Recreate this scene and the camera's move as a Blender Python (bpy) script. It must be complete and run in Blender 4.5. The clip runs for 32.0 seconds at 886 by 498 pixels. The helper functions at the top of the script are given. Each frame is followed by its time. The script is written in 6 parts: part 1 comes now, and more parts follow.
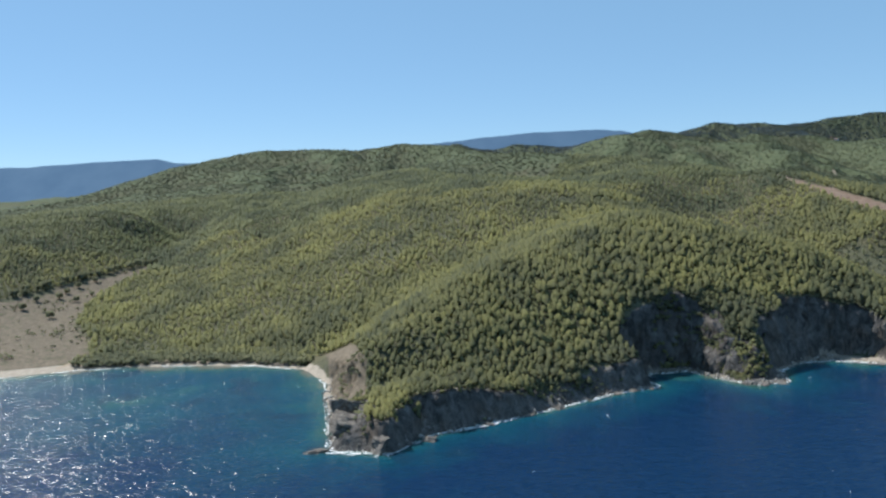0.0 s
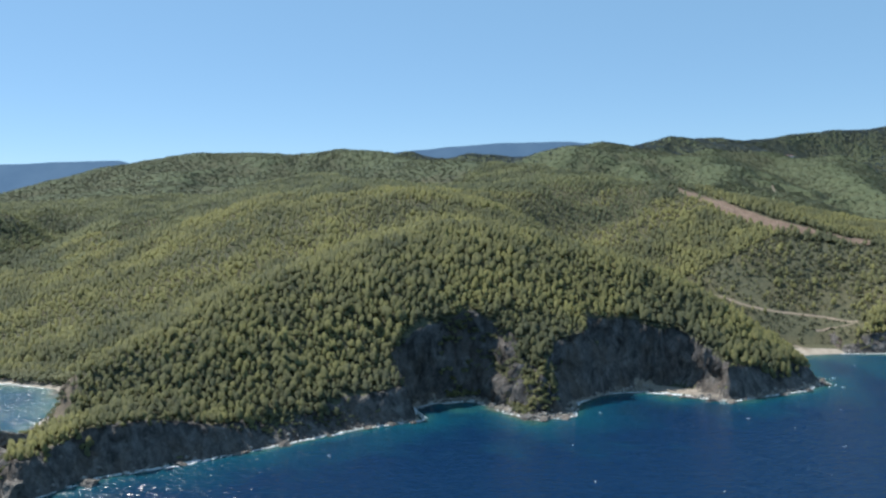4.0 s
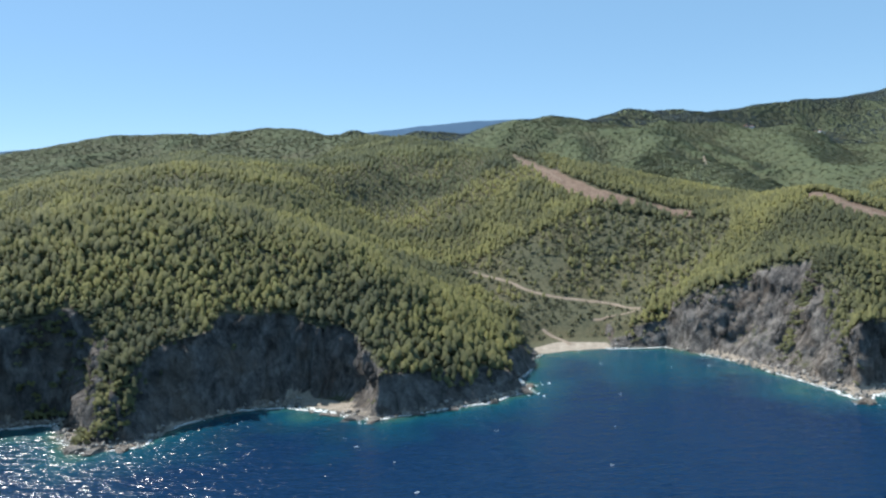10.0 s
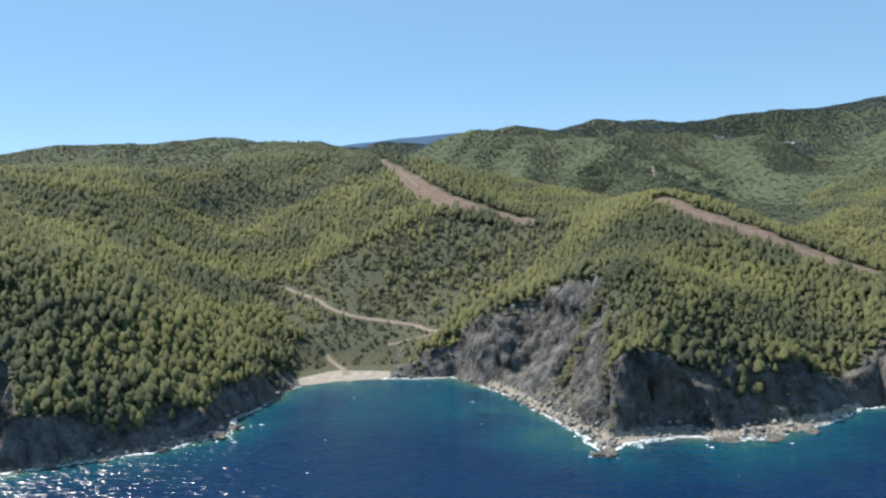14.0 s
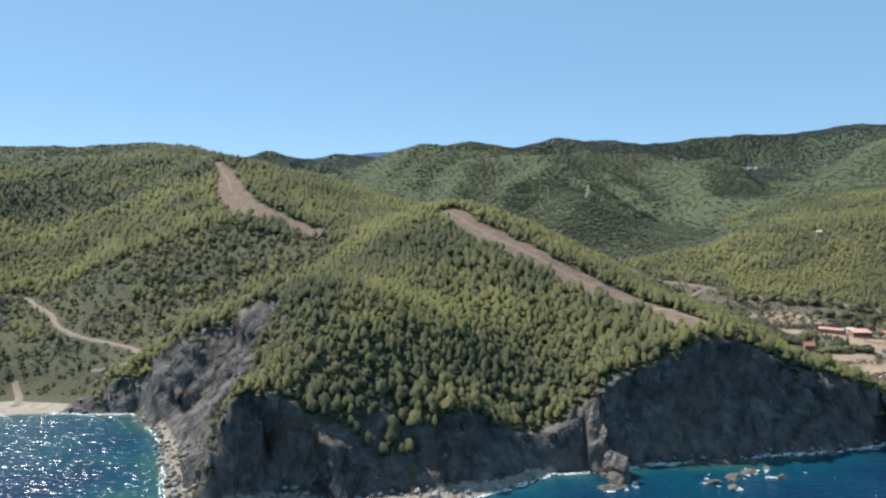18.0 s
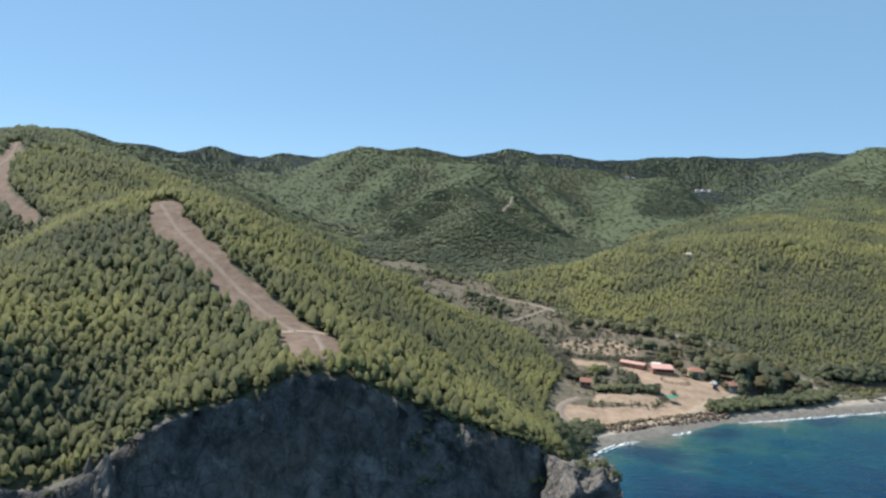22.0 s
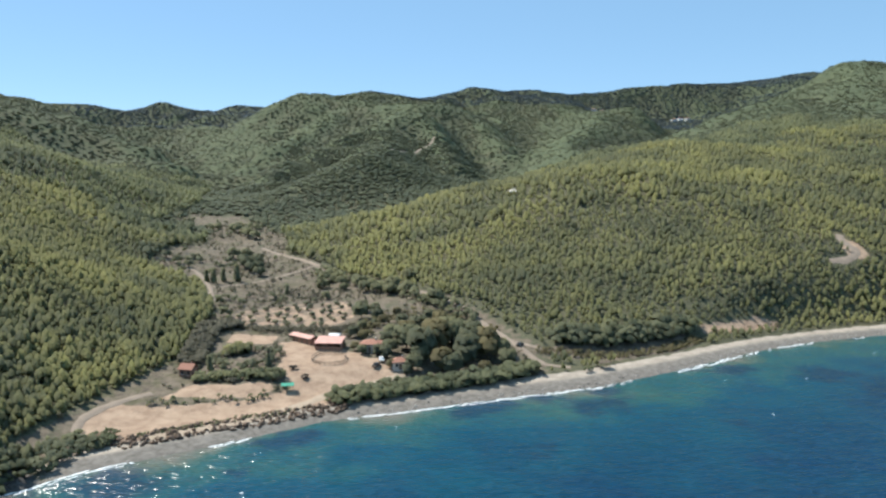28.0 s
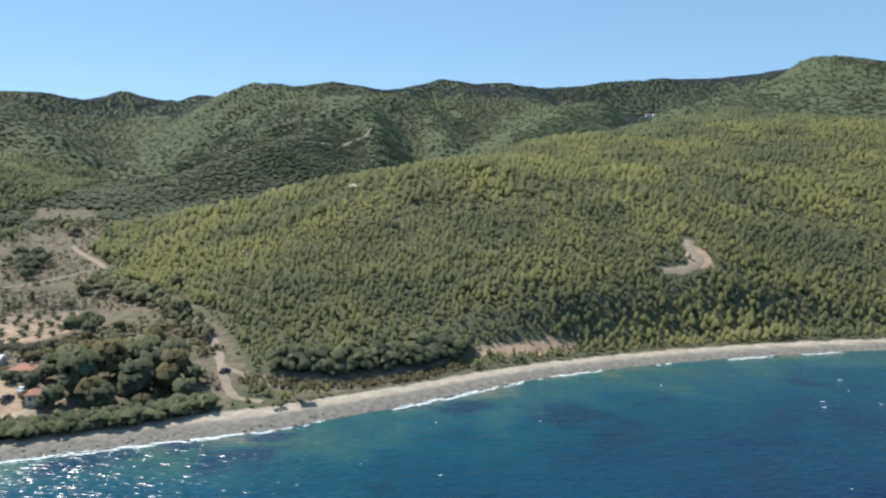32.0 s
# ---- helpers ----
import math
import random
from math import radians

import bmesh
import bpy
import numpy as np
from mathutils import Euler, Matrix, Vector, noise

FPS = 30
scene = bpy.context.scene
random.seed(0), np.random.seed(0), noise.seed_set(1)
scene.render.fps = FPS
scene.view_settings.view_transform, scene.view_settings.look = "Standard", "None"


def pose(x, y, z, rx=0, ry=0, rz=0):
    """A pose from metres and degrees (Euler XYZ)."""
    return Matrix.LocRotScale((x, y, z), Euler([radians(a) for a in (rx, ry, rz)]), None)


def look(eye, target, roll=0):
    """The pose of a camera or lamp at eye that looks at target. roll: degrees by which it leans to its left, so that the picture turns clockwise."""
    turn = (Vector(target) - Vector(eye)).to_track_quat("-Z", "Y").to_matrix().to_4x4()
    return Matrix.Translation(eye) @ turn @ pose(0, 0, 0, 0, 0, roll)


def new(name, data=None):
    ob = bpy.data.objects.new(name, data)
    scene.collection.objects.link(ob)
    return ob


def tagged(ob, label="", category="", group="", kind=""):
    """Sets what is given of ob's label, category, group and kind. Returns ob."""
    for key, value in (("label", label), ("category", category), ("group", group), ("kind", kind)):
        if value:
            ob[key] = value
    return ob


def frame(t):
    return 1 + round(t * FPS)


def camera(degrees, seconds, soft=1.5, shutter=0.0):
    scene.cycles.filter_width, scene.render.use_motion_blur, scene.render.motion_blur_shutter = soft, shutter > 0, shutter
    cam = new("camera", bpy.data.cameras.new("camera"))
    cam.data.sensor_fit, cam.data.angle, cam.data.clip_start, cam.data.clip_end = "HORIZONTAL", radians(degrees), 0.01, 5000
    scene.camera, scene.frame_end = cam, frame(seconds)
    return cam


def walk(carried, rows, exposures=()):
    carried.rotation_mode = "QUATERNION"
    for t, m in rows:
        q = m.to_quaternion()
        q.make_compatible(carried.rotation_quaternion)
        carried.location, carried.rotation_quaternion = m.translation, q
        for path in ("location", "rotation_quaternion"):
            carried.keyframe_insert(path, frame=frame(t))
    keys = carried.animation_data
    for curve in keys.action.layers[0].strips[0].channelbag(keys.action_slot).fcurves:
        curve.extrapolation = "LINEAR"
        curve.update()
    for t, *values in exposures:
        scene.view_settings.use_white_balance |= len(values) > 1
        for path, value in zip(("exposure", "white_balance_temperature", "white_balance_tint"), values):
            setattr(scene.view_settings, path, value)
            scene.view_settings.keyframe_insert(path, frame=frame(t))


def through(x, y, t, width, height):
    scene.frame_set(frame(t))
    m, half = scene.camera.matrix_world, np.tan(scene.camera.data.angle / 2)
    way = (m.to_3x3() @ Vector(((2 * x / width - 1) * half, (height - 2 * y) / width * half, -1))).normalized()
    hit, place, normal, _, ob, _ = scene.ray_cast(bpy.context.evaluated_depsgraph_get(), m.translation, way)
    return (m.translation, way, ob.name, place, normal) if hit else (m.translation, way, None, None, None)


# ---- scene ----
cam = camera(60.4, 32.0, soft=2.5)
METRES, EYE, TILT, LEAN, TURN = 1000.0, 110.72, -4.421, 2.107, 0.0
ROWS = [
    (0.0, 0.0, 0.0, 0.0, 0.0, 0.0, 0.0),
    (0.5, 0.0149, 0.0068, -0.0002, -0.28, 0.14, -0.37),
    (1.0, 0.0296, 0.0135, -0.0001, -0.63, 0.49, -0.74),
    (1.5, 0.0442, 0.0202, 0.0002, -0.87, 0.99, -1.01),
    (2.0, 0.0589, 0.0269, 0.0003, -1.04, 1.41, -1.21),
    (2.5, 0.0739, 0.0336, 0.0007, -1.06, 1.6, -1.32),
    (3.0, 0.0888, 0.0402, 0.0009, -1.06, 1.53, -1.38),
    (3.5, 0.1033, 0.047, 0.001, -1.09, 1.18, -1.36),
    (5.5, 0.1625, 0.0742, 0.0017, -0.65, -0.14, -0.82),
    (6.0, 0.1773, 0.0811, 0.0021, -0.62, -0.19, -0.8),
    (6.5, 0.1922, 0.088, 0.0023, -0.62, -0.16, -0.85),
    (7.0, 0.2069, 0.095, 0.0024, -0.62, 0.0, -0.92),
    (7.5, 0.2219, 0.102, 0.0024, -0.62, 0.15, -0.92),
    (8.0, 0.2365, 0.109, 0.0027, -0.64, 0.22, -0.88),
    (8.5, 0.2513, 0.1161, 0.0025, -0.66, 0.22, -0.74),
    (9.0, 0.266, 0.1233, 0.0028, -0.66, 0.01, -0.57),
    (9.5, 0.2807, 0.1306, 0.0027, -0.68, -0.27, -0.34),
    (10.0, 0.2953, 0.138, 0.0028, -0.66, -0.6, -0.11),
    (10.5, 0.3097, 0.1452, 0.0028, -0.62, -0.8, 0.13),
    (11.0, 0.3242, 0.1524, 0.0026, -0.58, -0.83, 0.25),
    (11.5, 0.3391, 0.1597, 0.0025, -0.49, -0.7, 0.3),
    (12.0, 0.3535, 0.1671, 0.0026, -0.48, -0.49, 0.26),
    (12.5, 0.3681, 0.1743, 0.0024, -0.45, -0.31, 0.2),
    (13.0, 0.3825, 0.1815, 0.0023, -0.47, -0.13, 0.12),
    (13.5, 0.3977, 0.1887, 0.0022, -0.43, 0.12, 0.01),
    (14.0, 0.4121, 0.1958, 0.0022, -0.47, 0.42, -0.13),
    (14.5, 0.427, 0.2028, 0.0021, -0.49, 0.7, -0.35),
    (16.5, 0.4853, 0.2303, 0.0028, -0.82, 1.29, -1.29),
    (17.0, 0.5, 0.2371, 0.0031, -0.96, 1.48, -1.45),
    (17.5, 0.5146, 0.2442, 0.0035, -1.04, 1.62, -1.65),
    (18.0, 0.5291, 0.2511, 0.0037, -1.1, 1.75, -1.86),
    (18.5, 0.5435, 0.2579, 0.0043, -1.32, 1.79, -2.2),
    (19.0, 0.5579, 0.2648, 0.0046, -1.63, 1.85, -2.57),
    (19.5, 0.5721, 0.2718, 0.0055, -1.84, 1.83, -3.0),
    (20.0, 0.5863, 0.2786, 0.006, -1.95, 1.84, -3.49),
    (20.5, 0.6008, 0.2849, 0.0067, -2.0, 2.03, -3.93),
    (21.0, 0.6145, 0.2915, 0.0078, -2.2, 2.27, -4.39),
    (21.5, 0.6285, 0.2978, 0.0091, -2.4, 2.45, -4.73),
    (22.0, 0.6423, 0.3042, 0.0102, -2.51, 2.54, -4.77),
    (22.5, 0.656, 0.3105, 0.0111, -2.4, 2.37, -4.69),
    (23.0, 0.6697, 0.3167, 0.0121, -2.04, 1.73, -4.48),
    (23.5, 0.683, 0.3231, 0.0134, -1.65, 0.59, -4.21),
    (24.0, 0.6963, 0.3295, 0.0145, -1.46, -0.85, -3.77),
    (24.5, 0.7095, 0.3358, 0.0154, -1.36, -1.97, -3.33),
    (25.0, 0.7226, 0.342, 0.0166, -1.27, -2.77, -2.94),
    (25.5, 0.7357, 0.3483, 0.0175, -1.23, -3.11, -2.58),
    (27.5, 0.7882, 0.3726, 0.0213, -0.92, -1.77, -1.78),
    (28.0, 0.8013, 0.3788, 0.0222, -0.83, -1.59, -1.76),
    (28.5, 0.8143, 0.385, 0.0228, -0.81, -1.6, -1.83),
    (29.0, 0.8271, 0.3912, 0.0234, -0.8, -1.77, -2.04),
    (29.5, 0.8401, 0.3975, 0.0243, -0.75, -2.22, -2.25),
    (30.0, 0.8528, 0.4038, 0.0252, -0.74, -2.58, -2.38),
    (30.5, 0.8656, 0.4102, 0.0261, -0.71, -2.74, -2.39),
    (31.0, 0.8782, 0.4166, 0.0271, -0.66, -2.72, -2.41),
    (31.5, 0.8908, 0.423, 0.0278, -0.62, -2.4, -2.4),
    (32.0, 0.9024, 0.4288, 0.0284, -0.58, -1.98, -2.46),
]
walk(cam, [(t, pose(0, 0, EYE, TILT, LEAN, TURN) @ pose(METRES * x, METRES * y, METRES * z, 90 + pitch, roll, yaw)) for t, x, y, z, yaw, pitch, roll in ROWS], exposures=[(0.0, 0.82, 6100, 10), (7.0, 0.95, 6100, 10), (12.0, 1.0, 6120, 10), (17.0, 0.94, 6150, 10), (23.0, 0.90, 6200, 10), (25.0, 1.13, 6250, 10), (27.0, 1.08, 6250, 10), (32.0, 1.0, 6200, 10)])

# ---- sky and sun ----
SUN_ELEVATION, SUN_LEFT = 53.0, 55.0
world = bpy.data.worlds.new("world")
scene.world = world
world.use_nodes = True
wn = world.node_tree.nodes
sky = wn.new("ShaderNodeTexSky")
sky.sky_type = "NISHITA"
sky.sun_disc = False
sky.sun_elevation, sky.sun_rotation = radians(SUN_ELEVATION), radians(-SUN_LEFT)
sky.air_density, sky.dust_density, sky.ozone_density = 1.1, 0.0, 2.5
wn["Background"].inputs["Strength"].default_value = 0.082
sky.altitude = 4000
even = wn.new("ShaderNodeMix")
even.data_type = "RGBA"
even.inputs[0].default_value = 0.6
even.inputs[7].default_value = (1.92, 3.55, 4.95, 1.0)
world.node_tree.links.new(sky.outputs["Color"], even.inputs[6])
world.node_tree.links.new(even.outputs[2], wn["Background"].inputs["Color"])
sun_dir = Vector((-math.sin(radians(SUN_LEFT)) * math.cos(radians(SUN_ELEVATION)), math.cos(radians(SUN_LEFT)) * math.cos(radians(SUN_ELEVATION)), math.sin(radians(SUN_ELEVATION))))
sun_data = bpy.data.lights.new("sun", "SUN")
sun_data.energy, sun_data.angle, sun_data.color = 3.6, radians(0.5), (1.0, 0.94, 0.83)
sun = new("sun", sun_data)
sun.matrix_world = look(sun_dir * 300, (0, 0, 0))


# ---- materials ----
class Mat:
    """A small builder of node materials."""

    def __init__(self, name, rough=0.8, spec=0.3):
        self.m = bpy.data.materials.new(name)
        self.m.use_nodes = True
        self.t = self.m.node_tree
        self.b = self.t.nodes["Principled BSDF"]
        self.b.inputs["Roughness"].default_value = rough
        self.b.inputs["Specular IOR Level"].default_value = spec

    def node(self, kind, **inputs):
        n = self.t.nodes.new(kind)
        for k, v in inputs.items():
            self.put(n, k.replace("_", " "), v)
        return n

    def put(self, n, key, v):
        sock = n.inputs[key]
        if isinstance(v, bpy.types.NodeSocket):
            self.t.links.new(v, sock)
        else:
            sock.default_value = v

    def coords(self):
        return self.t.nodes.new("ShaderNodeNewGeometry").outputs["Position"]

    def noise(self, scale, detail=4, rough=0.6, vector=None, distortion=0.0):
        n = self.node("ShaderNodeTexNoise", Scale=scale, Detail=detail, Roughness=rough, Distortion=distortion)
        self.t.links.new(vector if vector else self.coords(), n.inputs["Vector"])
        return n.outputs["Fac"]

    def ramp(self, fac, lo, hi, a=0.0, b=1.0):
        n = self.t.nodes.new("ShaderNodeMapRange")
        for k, v in (("Value", fac), ("From Min", lo), ("From Max", hi), ("To Min", a), ("To Max", b)):
            self.put(n, k, v)
        return n.outputs["Result"]

    def mix(self, fac, a, b):
        n = self.t.nodes.new("ShaderNodeMix")
        n.data_type = "RGBA"
        for sock, v in ((n.inputs[0], fac), (n.inputs[6], a), (n.inputs[7], b)):
            if isinstance(v, bpy.types.NodeSocket):
                self.t.links.new(v, sock)
            else:
                sock.default_value = v if not isinstance(v, tuple) else (*v, 1.0)
        return n.outputs[2]

    def math(self, op, a, b):
        n = self.t.nodes.new("ShaderNodeMath")
        n.operation = op
        for i, v in enumerate((a, b)):
            if isinstance(v, bpy.types.NodeSocket):
                self.t.links.new(v, n.inputs[i])
            else:
                n.inputs[i].default_value = v
        return n.outputs[0]

    def attr(self, name):
        n = self.t.nodes.new("ShaderNodeAttribute")
        n.attribute_name = name
        return n.outputs["Fac"]

    def bump(self, height, strength=0.5, distance=0.5):
        n = self.node("ShaderNodeBump", Strength=strength, Distance=distance, Height=height)
        self.t.links.new(n.outputs["Normal"], self.b.inputs["Normal"])

    def color(self, c):
        self.put(self.b, "Base Color", c if isinstance(c, bpy.types.NodeSocket) else (*c, 1.0))
        return self


def plain(name, colour, rough=0.8, vary=0.25, scale=0.6, metal=0.0):
    """A surface of one colour with mottling at two scales."""
    m = Mat(name, rough)
    dark = tuple(c * (1 - vary) for c in colour)
    light = tuple(min(1, c * (1 + vary * 0.6)) for c in colour)
    f = m.math("ADD", m.math("MULTIPLY", m.noise(scale), 0.6), m.math("MULTIPLY", m.noise(scale * 7), 0.4))
    m.color(m.mix(m.ramp(f, 0.3, 0.7), dark, light))
    m.b.inputs["Metallic"].default_value = metal
    m.bump(m.noise(scale * 9), 0.25, 0.05)
    return m.m


def leaf_material(name, dark, light, rough=0.7, patchy=1.0, through=0.45):
    """Foliage: tinted tree by tree and clump by clump, letting some sun through."""
    m = Mat(name, rough, 0.15)
    island = m.t.nodes.new("ShaderNodeNewGeometry").outputs["Random Per Island"]
    f = m.math("ADD", m.math("ADD", m.math("MULTIPLY", m.attr("tint"), 0.5), 0.15), m.math("MULTIPLY", island, 0.2))
    f = m.math("ADD", f, m.ramp(m.noise(0.02, 3), 0.36, 0.64, -0.42 * patchy, 0.36 * patchy))
    col = m.mix(f, dark, light)
    col = m.mix(m.ramp(m.noise(0.045, 4), 0.54, 0.68, 0.0, 0.36 * patchy), col, tuple(0.7 * c for c in dark))
    col = m.mix(m.ramp(m.noise(0.9, 4, 0.65), 0.42, 0.66, 0.0, 0.42), col, tuple(0.68 * c for c in dark))
    m.color(col)
    trans = m.node("ShaderNodeBsdfTranslucent")
    m.t.links.new(m.mix(through, col, (0.39, 0.38, 0.13)), trans.inputs["Color"])
    mixer = m.node("ShaderNodeMixShader", Fac=0.6)
    m.t.links.new(m.b.outputs[0], mixer.inputs[1])
    m.t.links.new(trans.outputs[0], mixer.inputs[2])
    m.t.links.new(mixer.outputs[0], m.t.nodes["Material Output"].inputs["Surface"])
    m.bump(m.noise(1.1, 4, 0.65), 0.8, 0.6)
    return m.m


def rock_colour(m):
    """Weathered blue-grey limestone in tilted beds, cracked into blocks, stained brown and black."""
    warp = m.node("ShaderNodeMapping", Scale=(0.09, 0.12, 0.06), Rotation=(0.4, 0.5, 0.4))
    m.t.links.new(m.coords(), warp.inputs["Vector"])
    beds = m.noise(2.3, 8, 0.72, warp.outputs["Vector"], 0.35)
    spots = m.noise(0.35, 6, 0.7)
    stain = m.noise(0.06, 5, 0.65)
    cracks = m.node("ShaderNodeTexVoronoi", Scale=4.6)
    cracks.feature = "DISTANCE_TO_EDGE"
    m.t.links.new(m.mix(0.12, warp.outputs["Vector"], m.node("ShaderNodeTexNoise", Scale=0.3, Detail=4).outputs["Color"]), cracks.inputs["Vector"])
    seam = m.ramp(cracks.outputs["Distance"], 0.0, 0.09)
    c = m.mix(m.ramp(beds, 0.36, 0.64), (0.041, 0.039, 0.038), (0.186, 0.174, 0.165))
    c = m.mix(m.ramp(stain, 0.48, 0.64), c, m.mix(0.45, c, (0.15, 0.115, 0.085)))
    c = m.mix(m.ramp(spots, 0.54, 0.72), c, m.mix(0.5, c, (0.05, 0.05, 0.05)))
    c = m.mix(m.ramp(m.noise(0.11, 6, 0.7), 0.55, 0.68), c, m.mix(0.5, c, (0.32, 0.30, 0.275)))
    c = m.mix(m.ramp(m.noise(0.3, 5, 0.65), 0.66, 0.74, 0.0, 0.5), c, (0.36, 0.34, 0.31))
    # Cove wall only: lighter beds that also carry its sunlit brightness.
    c = m.mix(m.math("MULTIPLY", m.attr("pale"), m.ramp(beds, 0.46, 0.62, 0.0, 0.4)), c, (0.285, 0.262, 0.235))
    c = m.mix(m.ramp(seam, 0.0, 1.0, 0.16, 0.0), c, (0.03, 0.03, 0.032))
    h = m.math("ADD", m.math("ADD", m.math("MULTIPLY", beds, 1.4), spots), m.math("MULTIPLY", seam, 0.35))
    return c, h


def ground_material():
    m = Mat("hillside", 0.92, 0.1)
    broad, fine = m.noise(0.02, 5), m.noise(0.5, 5, 0.7)
    scrub = m.mix(m.ramp(fine, 0.35, 0.65), (0.062, 0.067, 0.045), (0.118, 0.116, 0.072))
    scrub = m.mix(m.ramp(broad, 0.45, 0.65), scrub, m.mix(0.3, scrub, (0.13, 0.10, 0.05)))
    soil = m.mix(m.ramp(m.noise(0.25, 6, 0.7), 0.35, 0.65), (0.140, 0.098, 0.075), (0.228, 0.168, 0.130))
    dry = m.mix(m.ramp(m.noise(0.3, 6, 0.7), 0.35, 0.65), (0.098, 0.082, 0.063), (0.200, 0.164, 0.122))
    sand = m.mix(m.ramp(m.noise(0.4, 6, 0.7), 0.35, 0.65), (0.26, 0.225, 0.185), (0.42, 0.365, 0.30))
    shingle = m.mix(m.ramp(m.noise(0.5, 6, 0.7), 0.35, 0.65), (0.115, 0.105, 0.092), (0.215, 0.198, 0.175))
    sand = m.mix(m.attr("wet"), sand, shingle)
    dust = m.mix(m.ramp(m.noise(0.22, 6, 0.7), 0.35, 0.65), (0.265, 0.185, 0.130), (0.40, 0.295, 0.212))
    rock, h = rock_colour(m)
    rag = m.ramp(m.noise(0.18, 5, 0.7), 0.3, 0.7, -0.25, 0.25)
    grass = m.mix(m.ramp(m.noise(0.06, 6, 0.7), 0.35, 0.65), (0.058, 0.074, 0.042), (0.098, 0.114, 0.062))
    c = m.mix(m.ramp(m.math("ADD", m.attr("grass"), rag), 0.35, 0.65), scrub, grass)
    for mask, colour in (("dry", dry), ("soil", soil), ("dust", dust), ("rock", rock), ("sand", sand)):
        c = m.mix(m.ramp(m.math("ADD", m.attr(mask), rag), 0.4, 0.6), c, colour)
    m.color(c)
    m.bump(m.math("ADD", m.math("MULTIPLY", h, m.attr("rock")), m.math("MULTIPLY", fine, 0.5)), 0.8, 1.2)
    return m.m


def water_material():
    """Wind-ruffled sea: deep blue, turquoise over the pale bed near the shore, dark weed patches."""
    m = Mat("sea_water", 0.2, 0.33)
    m.b.inputs["IOR"].default_value = 1.33
    shallow = m.attr("shallow")
    rag = m.ramp(m.noise(0.035, 5, 0.6), 0.3, 0.7, -0.18, 0.18)
    s = m.math("ADD", shallow, rag)
    c = m.mix(m.ramp(s, 0.15, 0.85), (0.003, 0.021, 0.062), (0.005, 0.062, 0.092))
    c = m.mix(m.ramp(s, 0.70, 1.0), c, (0.030, 0.088, 0.070))
    c = m.mix(m.ramp(s, 0.92, 1.08), c, (0.13, 0.125, 0.10))
    weed = m.math("MULTIPLY", m.ramp(m.noise(0.03, 4, 0.6), 0.56, 0.64), m.ramp(shallow, 0.05, 0.3))
    c = m.mix(m.math("MULTIPLY", weed, 0.85), c, (0.006, 0.03, 0.06))
    m.color(c)
    map_ = m.node("ShaderNodeMapping", Rotation=(0, 0, 0.12), Scale=(0.34, 1.0, 1.0))
    m.t.links.new(m.coords(), map_.inputs["Vector"])
    waves = m.math("ADD", m.math("MULTIPLY", m.noise(0.27, 2, 0.6, map_.outputs["Vector"]), 1.0), m.math("MULTIPLY", m.noise(0.86, 1.5, 0.5, map_.outputs["Vector"]), 0.75))
    m.bump(waves, 1.0, 1.0)
    return m.m


GROUND = ground_material()
WATER = water_material()
PINE = leaf_material("pine_foliage", (0.148, 0.166, 0.112), (0.394, 0.384, 0.160))
# Haze over the far woods is put into their leaf colours: greyer, then bluer.
HAZED_HILL_PINE = leaf_material("hazed_hill_pine_foliage", (0.110, 0.136, 0.104), (0.296, 0.318, 0.170))
HAZED_FAR_PINE = leaf_material("hazed_far_pine_foliage", (0.122, 0.150, 0.112), (0.236, 0.258, 0.152), patchy=0.4, through=0.3)
HAZED_RIDGE_PINE = leaf_material("hazed_ridge_pine_foliage", (0.108, 0.152, 0.186), (0.172, 0.216, 0.244), patchy=0.4, through=0.0)
BUSH = leaf_material("scrub_foliage", (0.145, 0.168, 0.110), (0.320, 0.330, 0.180))
GREY_LEAF = leaf_material("grey_scrub_foliage", (0.118, 0.116, 0.092), (0.232, 0.220, 0.168))
DRY_LEAF = leaf_material("dry_foliage", (0.155, 0.142, 0.085), (0.320, 0.280, 0.150))
OLIVE = leaf_material("olive_foliage", (0.120, 0.140, 0.100), (0.260, 0.270, 0.172))
BROADLEAF = leaf_material("broadleaf_foliage", (0.150, 0.172, 0.118), (0.335, 0.335, 0.190))
BARK = plain("bark", (0.13, 0.09, 0.06), 0.95)


FOAM = plain("foam", (0.82, 0.85, 0.86), 0.6, 0.12, 0.8)


# ---- land form ----
def lattice(ix, iy, iz=0):
    n = (np.asarray(ix, np.int64) * 374761393 + np.asarray(iy, np.int64) * 668265263 + np.asarray(iz, np.int64) * 2147483647) & 0xFFFFFFFF
    n = ((n ^ (n >> 13)) * 1274126177) & 0xFFFFFFFF
    return ((n ^ (n >> 16)) & 0xFFFF) / 65535.0


def vnoise(x, y):
    """Smooth noise in the plan, -1 to 1."""
    ix, iy = np.floor(x), np.floor(y)
    fx, fy = x - ix, y - iy
    fx, fy = fx * fx * (3 - 2 * fx), fy * fy * (3 - 2 * fy)
    a, b, c, d = lattice(ix, iy), lattice(ix + 1, iy), lattice(ix, iy + 1), lattice(ix + 1, iy + 1)
    return 2 * ((a * (1 - fx) + b * fx) * (1 - fy) + (c * (1 - fx) + d * fx) * fy) - 1


def fbm(x, y, size, octaves=4, gain=0.5):
    total, amp = 0, 1.0
    for k in range(octaves):
        total = total + amp * vnoise(x / size + 17.3 * k, y / size - 9.1 * k)
        size, amp = size / 2.03, amp * gain
    return total


